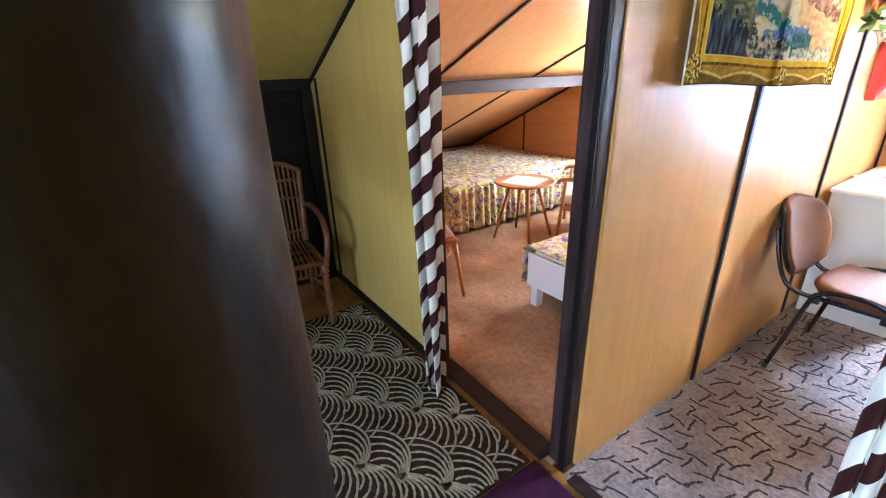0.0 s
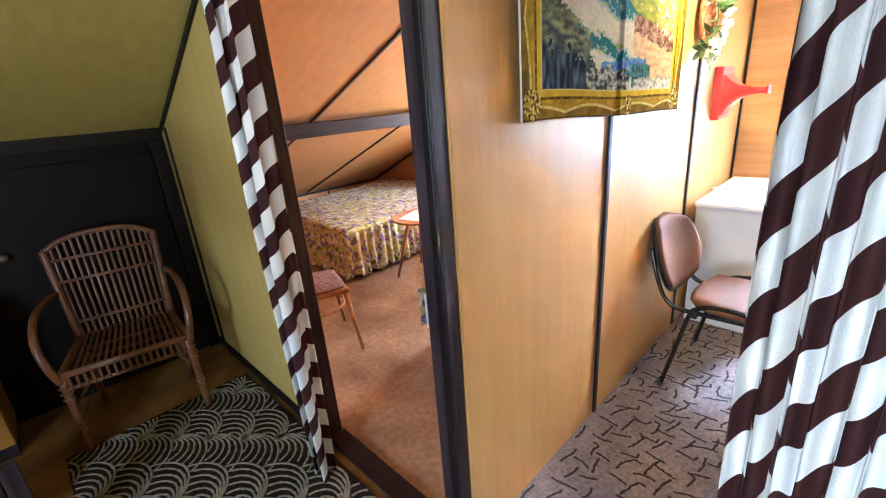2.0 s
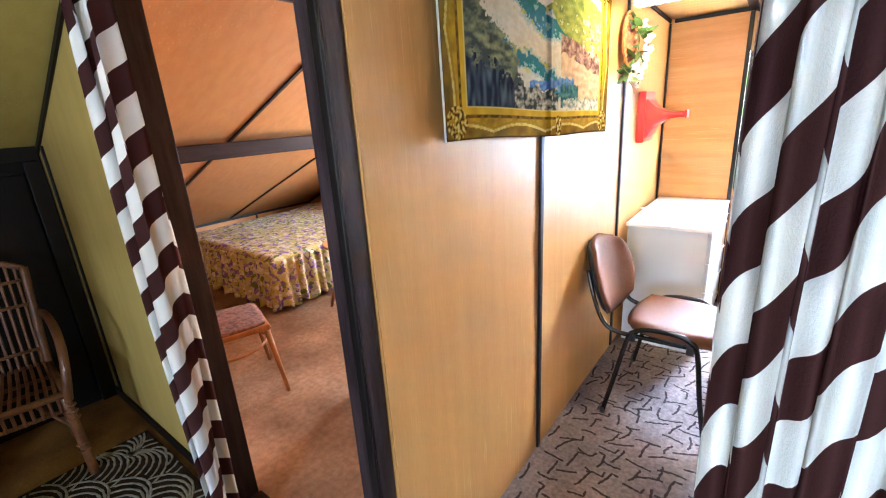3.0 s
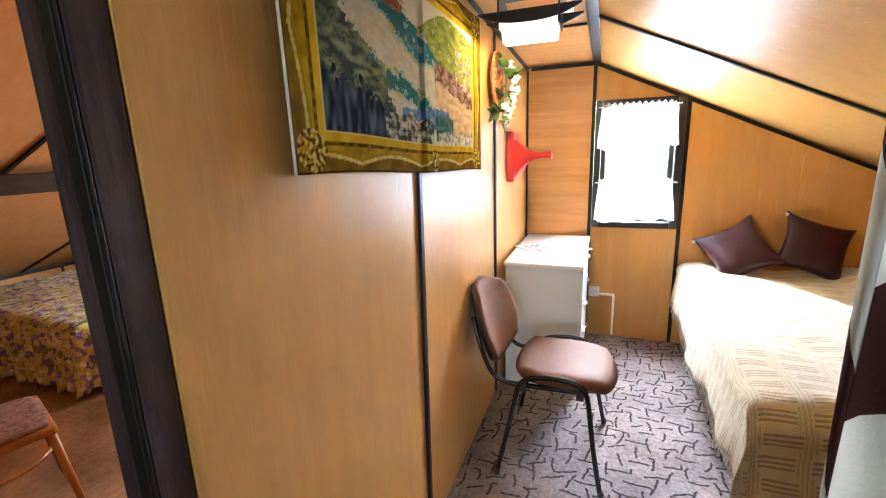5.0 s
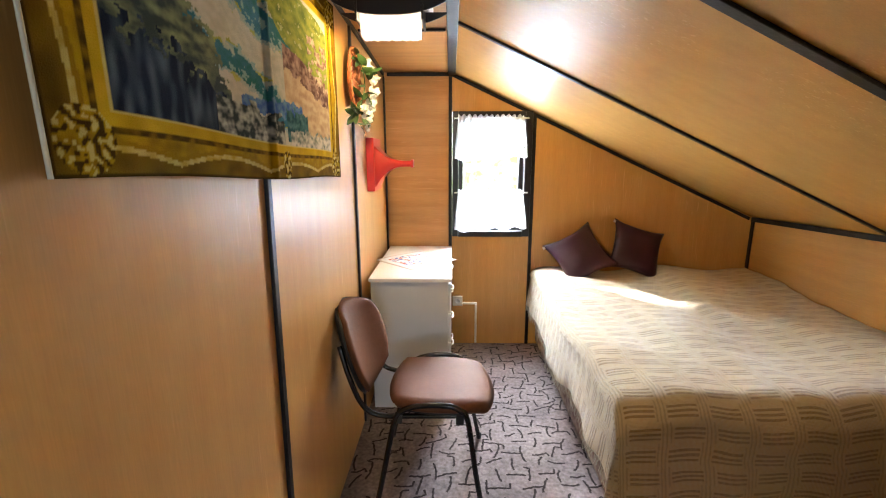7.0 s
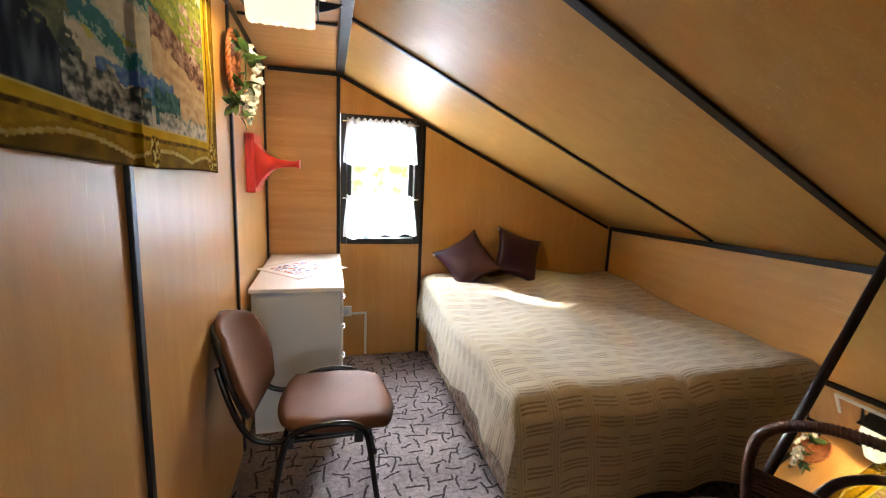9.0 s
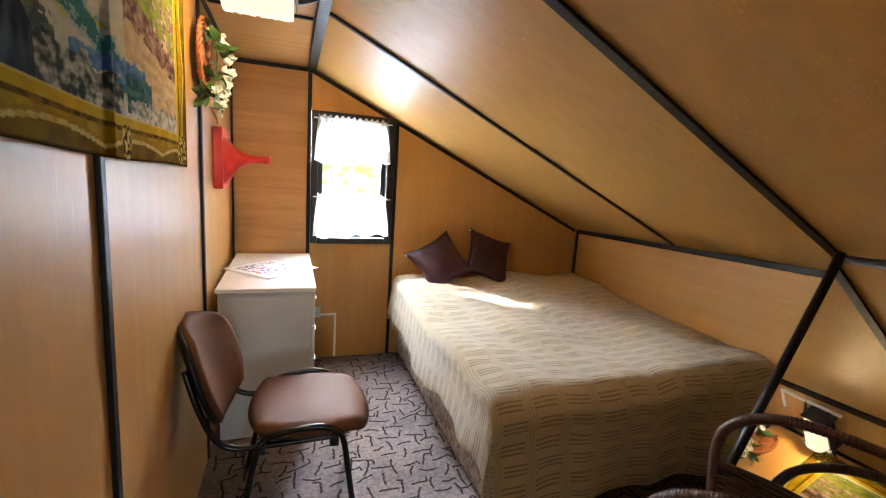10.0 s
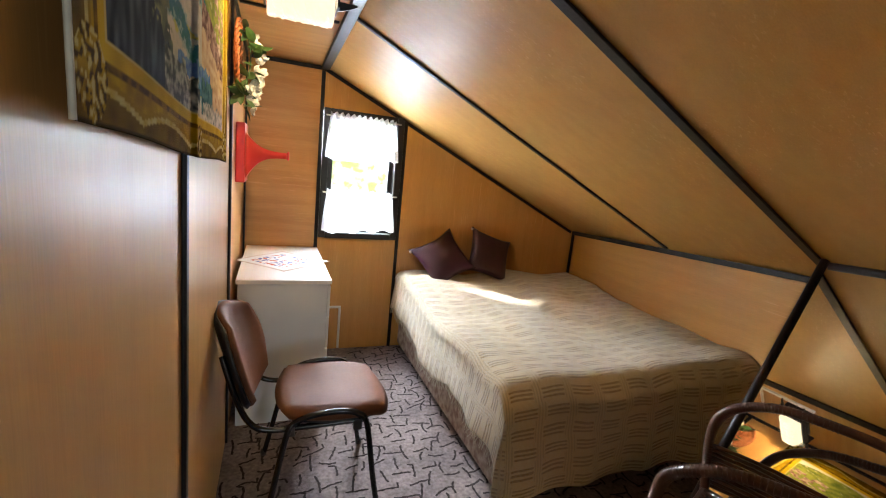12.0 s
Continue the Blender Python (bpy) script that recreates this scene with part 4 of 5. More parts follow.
    if u > 0.80 and 0.42 < v < 0.80 and d + 0.6 * s > 0.05:
        c = lerp((0.42, 0.30, 0.22), (0.13, 0.055, 0.04), 0.4 + s)
    if abs(v - 0.20 - 0.05 * n1) < 0.045 + 0.03 * s and 0.36 < u < 0.72:
        c = lerp((0.03, 0.07, 0.20), (0.10, 0.17, 0.24), 0.4 + s)
    if 0.60 < u < 0.76 and 0.02 < v < 0.22 + 0.05 * s:
        c = lerp((0.012, 0.045, 0.05), (0.05, 0.12, 0.11), 0.4 + s)
    if v < 0.10 + 0.04 * s and u > 0.62:
        c = lerp((0.40, 0.34, 0.27), (0.09, 0.11, 0.09), 0.4 + s)
    # dark trees, falling water and rocks of the near corner
    if u < 0.32 and v < 0.74 - 1.5 * u + 0.16 * n1 + 0.10 * s:
        c = lerp((0.030, 0.040, 0.034), (0.17, 0.18, 0.085), 0.35 + 0.9 * d + 0.6 * s)
        if v < 0.32 + 0.12 * n1 - 0.5 * u + 0.08 * s:
            c = lerp((0.006, 0.010, 0.022), (0.075, 0.10, 0.12), 0.15 + 0.8 * nz(52, 7, 4.0))
    if v < 0.17 + 0.10 * d and 0.26 < u < 0.58:
        c = lerp((0.022, 0.028, 0.026), (0.30, 0.28, 0.22), 0.35 + 1.1 * s)
    return c


def make_tapestry():
    y0, y1, z0, z1 = 0.260, 1.645, 1.486, 2.105
    t = thing("tapestry", (0.0, (y0 + y1) / 2, z1), "woven landscape tapestry with a gilt frame border", "tapestry")
    w, hh = y1 - y0, z1 - z0

    def f(u, v):
        y = (u - 0.5) * w
        curl = 0.020 * math.exp(-((u) / 0.05) ** 2) + 0.012 * math.exp(-((u - 1) / 0.05) ** 2)
        x = 0.018 + curl * 0.5 + 0.004 * math.sin(u * 9 + 1) * (1 - v) + 0.010 * math.exp(-((u - 0.505) / 0.012) ** 2)
        z = -hh * (1 - v) + (0.004 * math.sin(u * 9) - 0.06 * u) * (1 - v)
        return Vector((x, y, z))
    colour_grid("cloth", 420, 190, f, tapestry_paint, WEAVE, t, 0.0025)
    edge = [f(0.0, k / 12) + Vector((0.0015, -0.002, 0)) for k in range(13)]
    part("binding", tube(edge, 0.003, 6), EDGE_WHITE, t, "pale selvedge cord", True)
    part("rod", tube([(0.012, -w / 2 + 0.02, 0.0), (0.012, w / 2 - 0.02, 0.0)], 0.007, 8), GILT, t, "", True)


make_tapestry()


# ---- flower basket ----
def leaf_mesh(ln, wd, bend):
    def f(u, v):
        a = math.sin(math.pi * min(1, u * 0.97 + 0.02)) ** 0.8
        return Vector((u * ln, (v - 0.5) * wd * a, bend * u * u * ln + 0.12 * wd * abs(v - 0.5)))
    return grid(6, 2, f, thick=0.0008)


def make_basket():
    b = thing("flower_basket", (0.012, 1.93, 1.88), "orange wicker plate with white silk flowers on the wall", "wall flowers")
    # the wicker plate: a rim of cord and a coiled disc, facing the room
    rings = bmesh.new()
    for k in range(1, 9):
        r = 0.013 * k
        add_tube(rings, [(0.010 + 0.0010 * k, r * 0.85 * math.cos(a), r * 1.12 * math.sin(a)) for a in [2 * math.pi * i / 28 for i in range(29)]], 0.0066, 6)
    part("plate", rings, BASKET, b, "coiled orange wicker plate", True)
    rim = bmesh.new()
    for s in (0, math.pi):
        add_tube(rim, [(0.026 + 0.006 * math.cos(14 * a + s), (0.098 + 0.006 * math.sin(14 * a + s)) * math.cos(a), (0.132 + 0.006 * math.sin(14 * a + s)) * math.sin(a)) for a in [2 * math.pi * i / 90 for i in range(91)]], 0.006, 6)
    part("rim", rim, BASKET, b, "twisted wicker rim", True)
    rnd = random.Random(4)
    stem = smooth_path([(0.05, -0.02, 0.10), (0.07, 0.0, 0.03), (0.07, 0.01, -0.05), (0.055, -0.03, -0.13), (0.04, -0.055, -0.20)], 5)
    part("stem", tube(stem, 0.003, 6), LEAF, b, "", True)
    lm = [leaf_mesh(0.075, 0.036, 0.3), leaf_mesh(0.06, 0.03, -0.3)]
    leaf_data = []
    for q in lm:
        me = bpy.data.meshes.new("leaf")
        q.to_mesh(me)
        q.free()
        me.materials.append(LEAF)
        leaf_data.append(me)
    for i in range(26):
        p = stem[int(rnd.random() * len(stem))]
        o = new("leaf", leaf_data[i % 2])
        o.parent = b
        o.matrix_local = Matrix.Translation(p + Vector((rnd.uniform(-0.01, 0.02), rnd.uniform(-0.02, 0.02), rnd.uniform(-0.02, 0.02)))) @ Euler((rnd.uniform(-1, 1), rnd.uniform(-0.6, 0.9), rnd.uniform(-2.9, 0.6))).to_matrix().to_4x4()
    pm = bmesh.new()
    for k in range(5):
        a = 2 * math.pi * k / 5
        m = Matrix.Rotation(a, 4, "Z") @ Matrix.Rotation(-0.55, 4, "Y")
        q = leaf_mesh(0.030, 0.026, 0.25)
        bmesh.ops.transform(q, matrix=m, verts=q.verts)
        tmp = bpy.data.meshes.new("tmp")
        q.to_mesh(tmp)
        q.free()
        pm.from_mesh(tmp)
        bpy.data.meshes.remove(tmp)
    fl = bpy.data.meshes.new("blossom")
    pm.to_mesh(fl)
    pm.free()
    fl.materials.append(PETAL)
    for i in range(22):
        p = stem[int(rnd.random() ** 0.9 * (len(stem) - 1))] if i < 20 else stem[-1]
        o = new("blossom", fl)
        o.parent = b
        o.matrix_local = Matrix.Translation(p + Vector((rnd.uniform(0.015, 0.05), rnd.uniform(0.0, 0.05), rnd.uniform(-0.03, 0.03)))) @ Euler((rnd.uniform(-0.8, 0.8), rnd.uniform(0.6, 2.0), rnd.uniform(-0.9, 0.9))).to_matrix().to_4x4()


make_basket()


# ---- red plastic bracket shelf ----
def make_shelf():
    s = thing("wall_shelf", (0.001, 2.465, 1.469), "small red plastic bracket shelf on the wall", "shelf")
    bm = box((0.0, -0.13, -0.156), (0.046, 0.13, 0.156), 0.005)
    part("back_plate", bm, RED, s)
    n = 14

    def prof(k):
        t = k / n
        return (0.047 + 0.208 * t, 0.118 * (1 - t) ** 3.4 + 0.016, 0.124 * (1 - 0.25 * t))
    bm = bmesh.new()
    top = [[bm.verts.new((prof(k)[0], sy * prof(k)[2] * (0.35 + 0.65 * (1 - k / n) ** 1.5) , 0.022 + (prof(k)[1] - 0.016) * 0.72)) for sy in (-1, -0.4, 0.4, 1)] for k in range(n + 1)]
    bot = [[bm.verts.new((prof(k)[0], sy * prof(k)[2] * (0.35 + 0.65 * (1 - k / n) ** 1.5), -0.012 - (prof(k)[1] - 0.016) * 1.0)) for sy in (-1, -0.4, 0.4, 1)] for k in range(n + 1)]
    for k in range(n):
        for j in range(3):
            bm.faces.new((top[k][j], top[k + 1][j], top[k + 1][j + 1], top[k][j + 1]))
            bm.faces.new((bot[k][j + 1], bot[k + 1][j + 1], bot[k + 1][j], bot[k][j]))
        bm.faces.new((bot[k][0], bot[k + 1][0], top[k + 1][0], top[k][0]))
        bm.faces.new((top[k][3], top[k + 1][3], bot[k + 1][3], bot[k][3]))
    bm.faces.new((bot[n][0], bot[n][1], bot[n][2], bot[n][3], top[n][3], top[n][2], top[n][1], top[n][0]))
    bmesh.ops.recalc_face_normals(bm, faces=bm.faces)
    part("bracket", bm, RED, s, "curved red plastic bracket", True)
    part("lip", box((0.2555, -0.05, -0.018), (0.268, 0.05, 0.030), 0.004), RED, s)


make_shelf()


# ---- ceiling lamp ----
def make_lamp():
    p = thing("ceiling_light", (0.265, 1.60, FLAT + 0.054), "pressed-glass ceiling lamp with black metal wings, lit", "lamp")
    part("base", box((-0.13, -0.045, -0.022), (0.13, 0.045, -0.0005), 0.004), LAMPMETAL, p)
    for y in (-0.075, 0.075):
        bm = bmesh.new()
        n = 18
        lo = []
        up = []
        for k in range(n + 1):
            t = k / n
            x = -0.215 + 0.43 * t
            lo.append((x, -0.092 - 0.045 * (1 - abs(2 * t - 1) ** 2.6)))
            up.append((x, -0.086))
        ring = lo + up[::-1]
        a = [bm.verts.new((x, y - 0.004, z)) for x, z in ring]
        b = [bm.verts.new((x, y + 0.004, z)) for x, z in ring]
        for k in range(len(ring)):
            j = (k + 1) % len(ring)
            bm.faces.new((a[k], a[j], b[j], b[k]))
        for k in range(n):
            bm.faces.new((a[k], a[k + 1], a[-2 - k], a[-1 - k])) if k + 1 <= n else None
            bm.faces.new((b[k + 1], b[k], b[-1 - k], b[-2 - k]))
        bmesh.ops.recalc_face_normals(bm, faces=bm.faces)
        part("wing", bm, LAMPMETAL, p, "black curved metal wing")
    # unseen plate, added to keep the bulb's light off the ceiling strip
    part("added_bulb_shield", box((-0.118, -0.070, -0.104), (0.118, 0.070, -0.098), 0.002), LAMPMETAL, p, "flat metal plate added over the bulb to block upward light")
    for x in (-0.125, 0.125):
        part("strut", box((x - 0.004, -0.085, -0.155), (x + 0.004, 0.085, -0.0225), 0.002), LAMPMETAL, p)
    # ribbed glass trough, open at the top
    nx, na = 26, 14
    bm = bmesh.new()
    for rr, flip in ((0.0, False), (0.006, True)):
        g = []
        for i in range(nx + 1):
            x = (-0.115 + rr) + (0.23 - 2 * rr) * i / nx
            row = []
            for k in range(na + 1):
                t = k / na
                y = -0.066 + 0.132 * t
                z = -0.108 - 0.095 * (1 - abs(2 * t - 1) ** 5) + rr
                z += 0.0040 * math.sin(i * 2.4) * math.sin(k * 2.4) if not flip else 0
                row.append(bm.verts.new((x, y * (1 - rr * 12), z)))
            g.append(row)
        for i in range(nx):
            for k in range(na):
                q = (g[i][k], g[i + 1][k], g[i + 1][k + 1], g[i][k + 1])
                bm.faces.new(q[::-1] if flip else q)
        for r in (g[0], g[-1]):
            bm.faces.new(r if (r is g[0]) != flip else r[::-1])
    part("glass_shade", bm, LAMPGLASS, p, "ribbed pressed-glass trough, lit").visible_shadow = False


make_lamp()


def make_conduit():
    c = thing("cable_duct", (0, 0, 0), "white plastic cable duct on the ceiling", "cable duct")
    part("duct", box((0.40, 1.50, FLAT + 0.026), (0.418, 1.90, FLAT + 0.045), 0.002), WHITE_PLASTIC, c)
    part("duct", box((0.24, 1.885, FLAT + 0.028), (0.3995, 1.90, FLAT + 0.045), 0.002), WHITE_PLASTIC, c)
    s = thing("wall_socket", (0.555, GABLE - 0.001, 0.375), "white wall socket beside the dresser", "socket")
    part("plate", box((-0.04, -0.022, -0.04), (0.04, 0.0, 0.04), 0.004), WHITE_PLASTIC, s)
    part("insert", lathe([(0.022, 0.0), (0.023, 0.003), (0.018, 0.003), (0.016, 0.0012)], 20), WHITE_SHADE_TINT, s, "", True).matrix_local = pose(0, -0.0225, 0, 90, 0, 0)
    d = thing("cable_duct", (0, 0, 0), "white plastic cable duct below the window", "cable duct")
    part("duct", box((0.596, GABLE - 0.014, 0.345), (0.712, GABLE - 0.0005, 0.362), 0.002), WHITE_PLASTIC, d)
    part("duct", box((0.696, GABLE - 0.014, 0.012), (0.713, GABLE - 0.0005, 0.3445), 0.002), WHITE_PLASTIC, d)


make_conduit()


# ---- double bed ----
BX, BY = (1.125, 2.80), (1.21, 3.07)


def bed_top(x, y):
    s = 0.605
    s += 0.055 / (1 + math.exp(-(y - 2.55) * 14))                                   # pillows under the blanket
    s -= 0.020 * math.exp(-((x - 1.97) / 0.07) ** 2)                                # gap of the two mattresses
    s += 0.034 * noise.noise((x * 2.6, y * 2.6, 1.0)) + 0.012 * noise.noise((x * 6, y * 6, 4.0))
    return s


def make_bed():
    b = thing("double_bed", (0, 0, 0), "low double bed with a patterned mattress", "bed")
    part("base", box((BX[0] + 0.06, BY[0] + 0.05, 0.05), (BX[1] - 0.02, BY[1] - 0.01, 0.24), 0.01), MATTRESS, b)
    for x in ((BX[0] + 0.05, 1.955), (1.965, BX[1] - 0.01)):
        part("mattress", box((x[0], BY[0] + 0.075, 0.245), (x[1], BY[1] - 0.005, 0.545), 0.06), MATTRESS, b, "patterned brown mattress", True)
    for x in (BX[0] + 0.12, BX[1] - 0.12):
        for y in (BY[0] + 0.12, BY[1] - 0.12):
            part("leg", box((x - 0.03, y - 0.03, 0.004), (x + 0.03, y + 0.03, 0.05), 0.003), STAIN, b)
    q = thing("blanket", (0, 0, 0), "cream woven basket-weave blanket spread over the bed", "blanket")
    # developed sheet: s across from the hanging edge, t along from the foot hem
    side, foot = 0.28, 0.42
    wx, ly = BX[1] - BX[0], BY[1] - BY[0]
    r, rf = 0.07, 0.15

    def bend(d, drop, r):
        """d metres along a sheet that hangs drop and then lies flat: offset and depth below the top."""
        k = d - drop
        if k >= r:
            return k, 0.0
        if k <= -r * 0.57:
            return 0.0, -(k + r * 0.57) + r
        a = (k + r * 0.57) / (r * 1.57) * math.pi / 2
        return r * (1 - math.cos(a)), r * (1 - math.sin(a))

    def f(u, v):
        s, t = u * (side + wx), v * (foot + ly)
        ox, dx = bend(s, side, r)
        oy, dy = bend(t, foot, rf)
        x, y = BX[0] + ox, BY[0] + oy
        x, y = min(x, BX[1]), min(y, BY[1])
        z = bed_top(x, y) - dx - dy + 0.008 * noise.noise((x * 9, y * 9, 2.0))
        hx, hy = max(0, dx - r), max(0, dy - rf)
        # hanging folds
        if hx > 0:
            x -= (0.028 + 0.012 * math.sin(y * 9 + 1) + 0.007 * math.sin(y * 23)) * min(1, hx * 4) - 0.01
            z += 0.03 * math.sin(y * 5.0) * hx * 2
        if hy > 0:
            y -= (0.03 + 0.022 * math.sin(x * 6) + 0.012 * math.sin(x * 17)) * min(1, hy * 4)
        if hx > 0 and hy > 0:
            z = bed_top(x, y) - max(dx, dy)
            x -= 0.05 * min(hx, hy) * 2
            y += 0.06 * min(hx, hy)
        return Vector((x, y, max(z, 0.03)))
    part("cloth", grid(110, 130, f, lambda u, v: (u * (side + wx), v * (foot + ly)), 0.006), SPREAD, q, smooth=True)
    # fringe on the hanging hems
    rnd = random.Random(2)
    fr = bmesh.new()
    for i in range(150):
        v = 0.16 + 0.83 * i / 150
        p = f(0.0, v)
        add_tube(fr, [p, p + Vector((rnd.uniform(-0.01, 0.004), rnd.uniform(-0.008, 0.008), -0.012)), p + Vector((rnd.uniform(-0.014, 0.004), rnd.uniform(-0.012, 0.012), -0.030 - 0.014 * rnd.random()))], 0.0022, 4, 0.0010)
    tagged(part("fringe", fr, EDGE_WHITE, q, "cream knotted fringe"), kind="stuff")


make_bed()


def make_cushion(at, rx, ry, rz, spin, label):
    c = thing("cushion", (0, 0, 0), label, "cushion", "cushions on the bed")
    c.matrix_world = pose(*at, rx, ry, rz) @ pose(0, 0, 0, 0, 0, spin)
    n, w = 22, 0.40
    bm = bmesh.new()
    rows = {}
    for s in (1, -1):
        for i in range(n + 1):
            for j in range(n + 1):
                a, b = 2 * i / n - 1, 2 * j / n - 1
                pin = 1 - 0.17 * ((1 - a * a) * abs(b) ** 3 + (1 - b * b) * abs(a) ** 3)
                z = s * 0.070 * ((1 - a * a) * (1 - b * b)) ** 0.45
                z += 0.006 * noise.noise((a * 3, b * 3, s * 2.0)) * (1 - max(abs(a), abs(b)))
                if s == -1 and max(abs(a), abs(b)) >= 1:
                    rows[s, i, j] = rows[1, i, j]
                else:
                    rows[s, i, j] = bm.verts.new((a * w / 2 * pin, b * w / 2 * pin, z))
    for s in (1, -1):
        for i in range(n):
            for j in range(n):
                q = [rows[s, i, j], rows[s, i + 1, j], rows[s, i + 1, j + 1], rows[s, i, j + 1]]
                bm.faces.new(q if s == 1 else q[::-1])
    bmesh.ops.recalc_face_normals(bm, faces=bm.faces)
    part("cover", bm, CUSHION, c, "", True)
    part("label", box((-0.205, 0.165, -0.003), (-0.188, 0.185, 0.003)), WHITE_PLASTIC, c, "tiny white sewn label")
    part("label", box((-0.19, -0.195, -0.003), (-0.172, -0.178, 0.003)), WHITE_PLASTIC, c, "tiny white sewn label")


make_cushion((1.46, 2.91, 0.80), 56, 0, -12, 33, "aubergine satin cushion leaning on the gable")
make_cushion((1.89, 2.95, 0.83), 62, 0, 8, -20, "second aubergine satin cushion tilted on its corner")


# ---- leaning mirror ----
def make_mirror():
    m = thing("leaning_mirror", (1.581, 0.764, 0.03), "tall mirror in a dark wooden frame leaning on the slope", "mirror")
    m.matrix_world = pose(1.581, 0.764, 0.030, 0, -31.0, 180) @ pose(0, 0, 0, 3.4, 0, 0)
    w, hgt, t = 0.80, 1.455, 0.045
    # local: x out of the glass, y along the width, z up the lean
    for nm, a, b in (("stile", (0, 0, 0), (0, 0, hgt)), ("stile", (0, w, 0), (0, w, hgt)), ("rail", (0, t / 2 + 0.001, hgt - t / 2), (0, w - t / 2 - 0.001, hgt - t / 2)), ("rail", (0, t / 2 + 0.001, t / 2), (0, w - t / 2 - 0.001, t / 2))):
        part(nm, tube([a, b], 0.017, 12), RAILWOOD, m, "", True)
    part("glass", box((-0.004, 0.018, 0.02), (0.002, w - 0.018, hgt - 0.02)), MIRROR, m, "silvered glass")
    part("backing", box((-0.014, 0.015, 0.02), (-0.0045, w - 0.015, hgt - 0.02)), STAIN, m)


make_mirror()


# ---- wicker armchairs ----
def make_wicker(name, material, arm_z, label):
    c = thing(name, (0, 0, 0), label, "armchair")
    W, D, SZ, TOP = 0.50, 0.46, 0.42, 0.93
    # local: x forward, y to the side
    for s in (-1, 1):
        part("leg", tube(smooth_path([(0.21, s * 0.245, 0.0), (0.215, s * 0.24, 0.2), (0.22, s * 0.235, SZ)], 3), 0.017, 8), material, c, "", True)
        part("back_post", tube(smooth_path([(-0.24, s * 0.20, 0.0), (-0.22, s * 0.20, SZ), (-0.27, s * 0.215, 0.70), (-0.315, s * 0.225, TOP - 0.055)], 5), 0.016, 8), material, c, "", True)
        part("arm", tube(smooth_path([(-0.275, s * 0.225, arm_z + 0.02), (-0.13, s * 0.250, arm_z + 0.035), (0.08, s * 0.272, arm_z + 0.02), (0.21, s * 0.275, arm_z - 0.05), (0.25, s * 0.262, arm_z - 0.15), (0.225, s * 0.245, SZ - 0.03)], 6), 0.016, 8), material, c, "bent cane armrest", True)
        part("brace", tube([(0.21, s * 0.235, 0.25), (0.05, s * 0.12, 0.36)], 0.007, 6), material, c, "", True)
        part("stretcher", tube([(0.21, s * 0.24, 0.16), (-0.23, s * 0.20, 0.16)], 0.008, 6), material, c, "", True)
    for s in (-1, 1):
        for z in (0.14, 0.17, 0.30, 0.33, 0.36):
            part("binding", tube([(0.214 + 0.02 * math.cos(a), s * 0.24 + 0.02 * math.sin(a), z) for a in [2 * math.pi * i / 10 for i in range(11)]], 0.005, 5), material, c, "", True)
    arch = smooth_path([(-0.315, -0.225, TOP - 0.06), (-0.325, -0.13, TOP - 0.012), (-0.33, 0, TOP), (-0.325, 0.13, TOP - 0.012), (-0.315, 0.225, TOP - 0.06)], 6)
    part("top_rail", tube(arch, 0.014, 8), material, c, "arched cane top rail", True)

    def back_x(z):
        return -0.222 - 0.10 * max(0, (z - SZ)) / (TOP - SZ) - 0.012 * max(0, z - 0.7)
    for i in range(15):
        y = -0.195 + 0.39 * i / 14
        top = TOP - 0.004 - 0.055 * (y / 0.225) ** 2
        part("back_cane", tube([(back_x(SZ), y * 0.93, SZ), (back_x(0.66), y * 0.97, 0.66), (back_x(top), y, top)], 0.0062, 6), material, c)
    for z in (0.50, 0.71, 0.82):
        part("weave_band", tube([(back_x(z) + 0.008, -0.205, z), (back_x(z) + 0.010, 0, z), (back_x(z) + 0.008, 0.205, z)], 0.008, 6), material, c, "", True)
    part("seat_rail", tube([(0.225, -0.245, SZ), (0.225, 0.245, SZ)], 0.016, 8), material, c, "", True)
    part("apron_rail", tube([(0.225, -0.245, SZ - 0.07), (0.225, 0.245, SZ - 0.07)], 0.009, 8), material, c, "", True)
    for s in (-1, 1):
        part("seat_rail", tube([(0.225, s * 0.24, SZ), (-0.225, s * 0.20, SZ)], 0.014, 8), material, c, "", True)
    for i in range(17):
        y = -0.215 + 0.43 * i / 16
        part("seat_cane", tube([(0.225, y, SZ + 0.010), (0.0, y * 0.95, SZ + 0.002), (-0.225, y * 0.86, SZ + 0.012)], 0.0066, 6), material, c)
        part("apron_cane", tube([(0.232, y, SZ), (0.232, y, SZ - 0.075)], 0.0060, 6), material, c)
    for x in (-0.05, 0.08):
        part("seat_band", tube([(x, -0.225, SZ - 0.008), (x, 0.225, SZ - 0.008)], 0.008, 6), material, c, "", True)
    return c


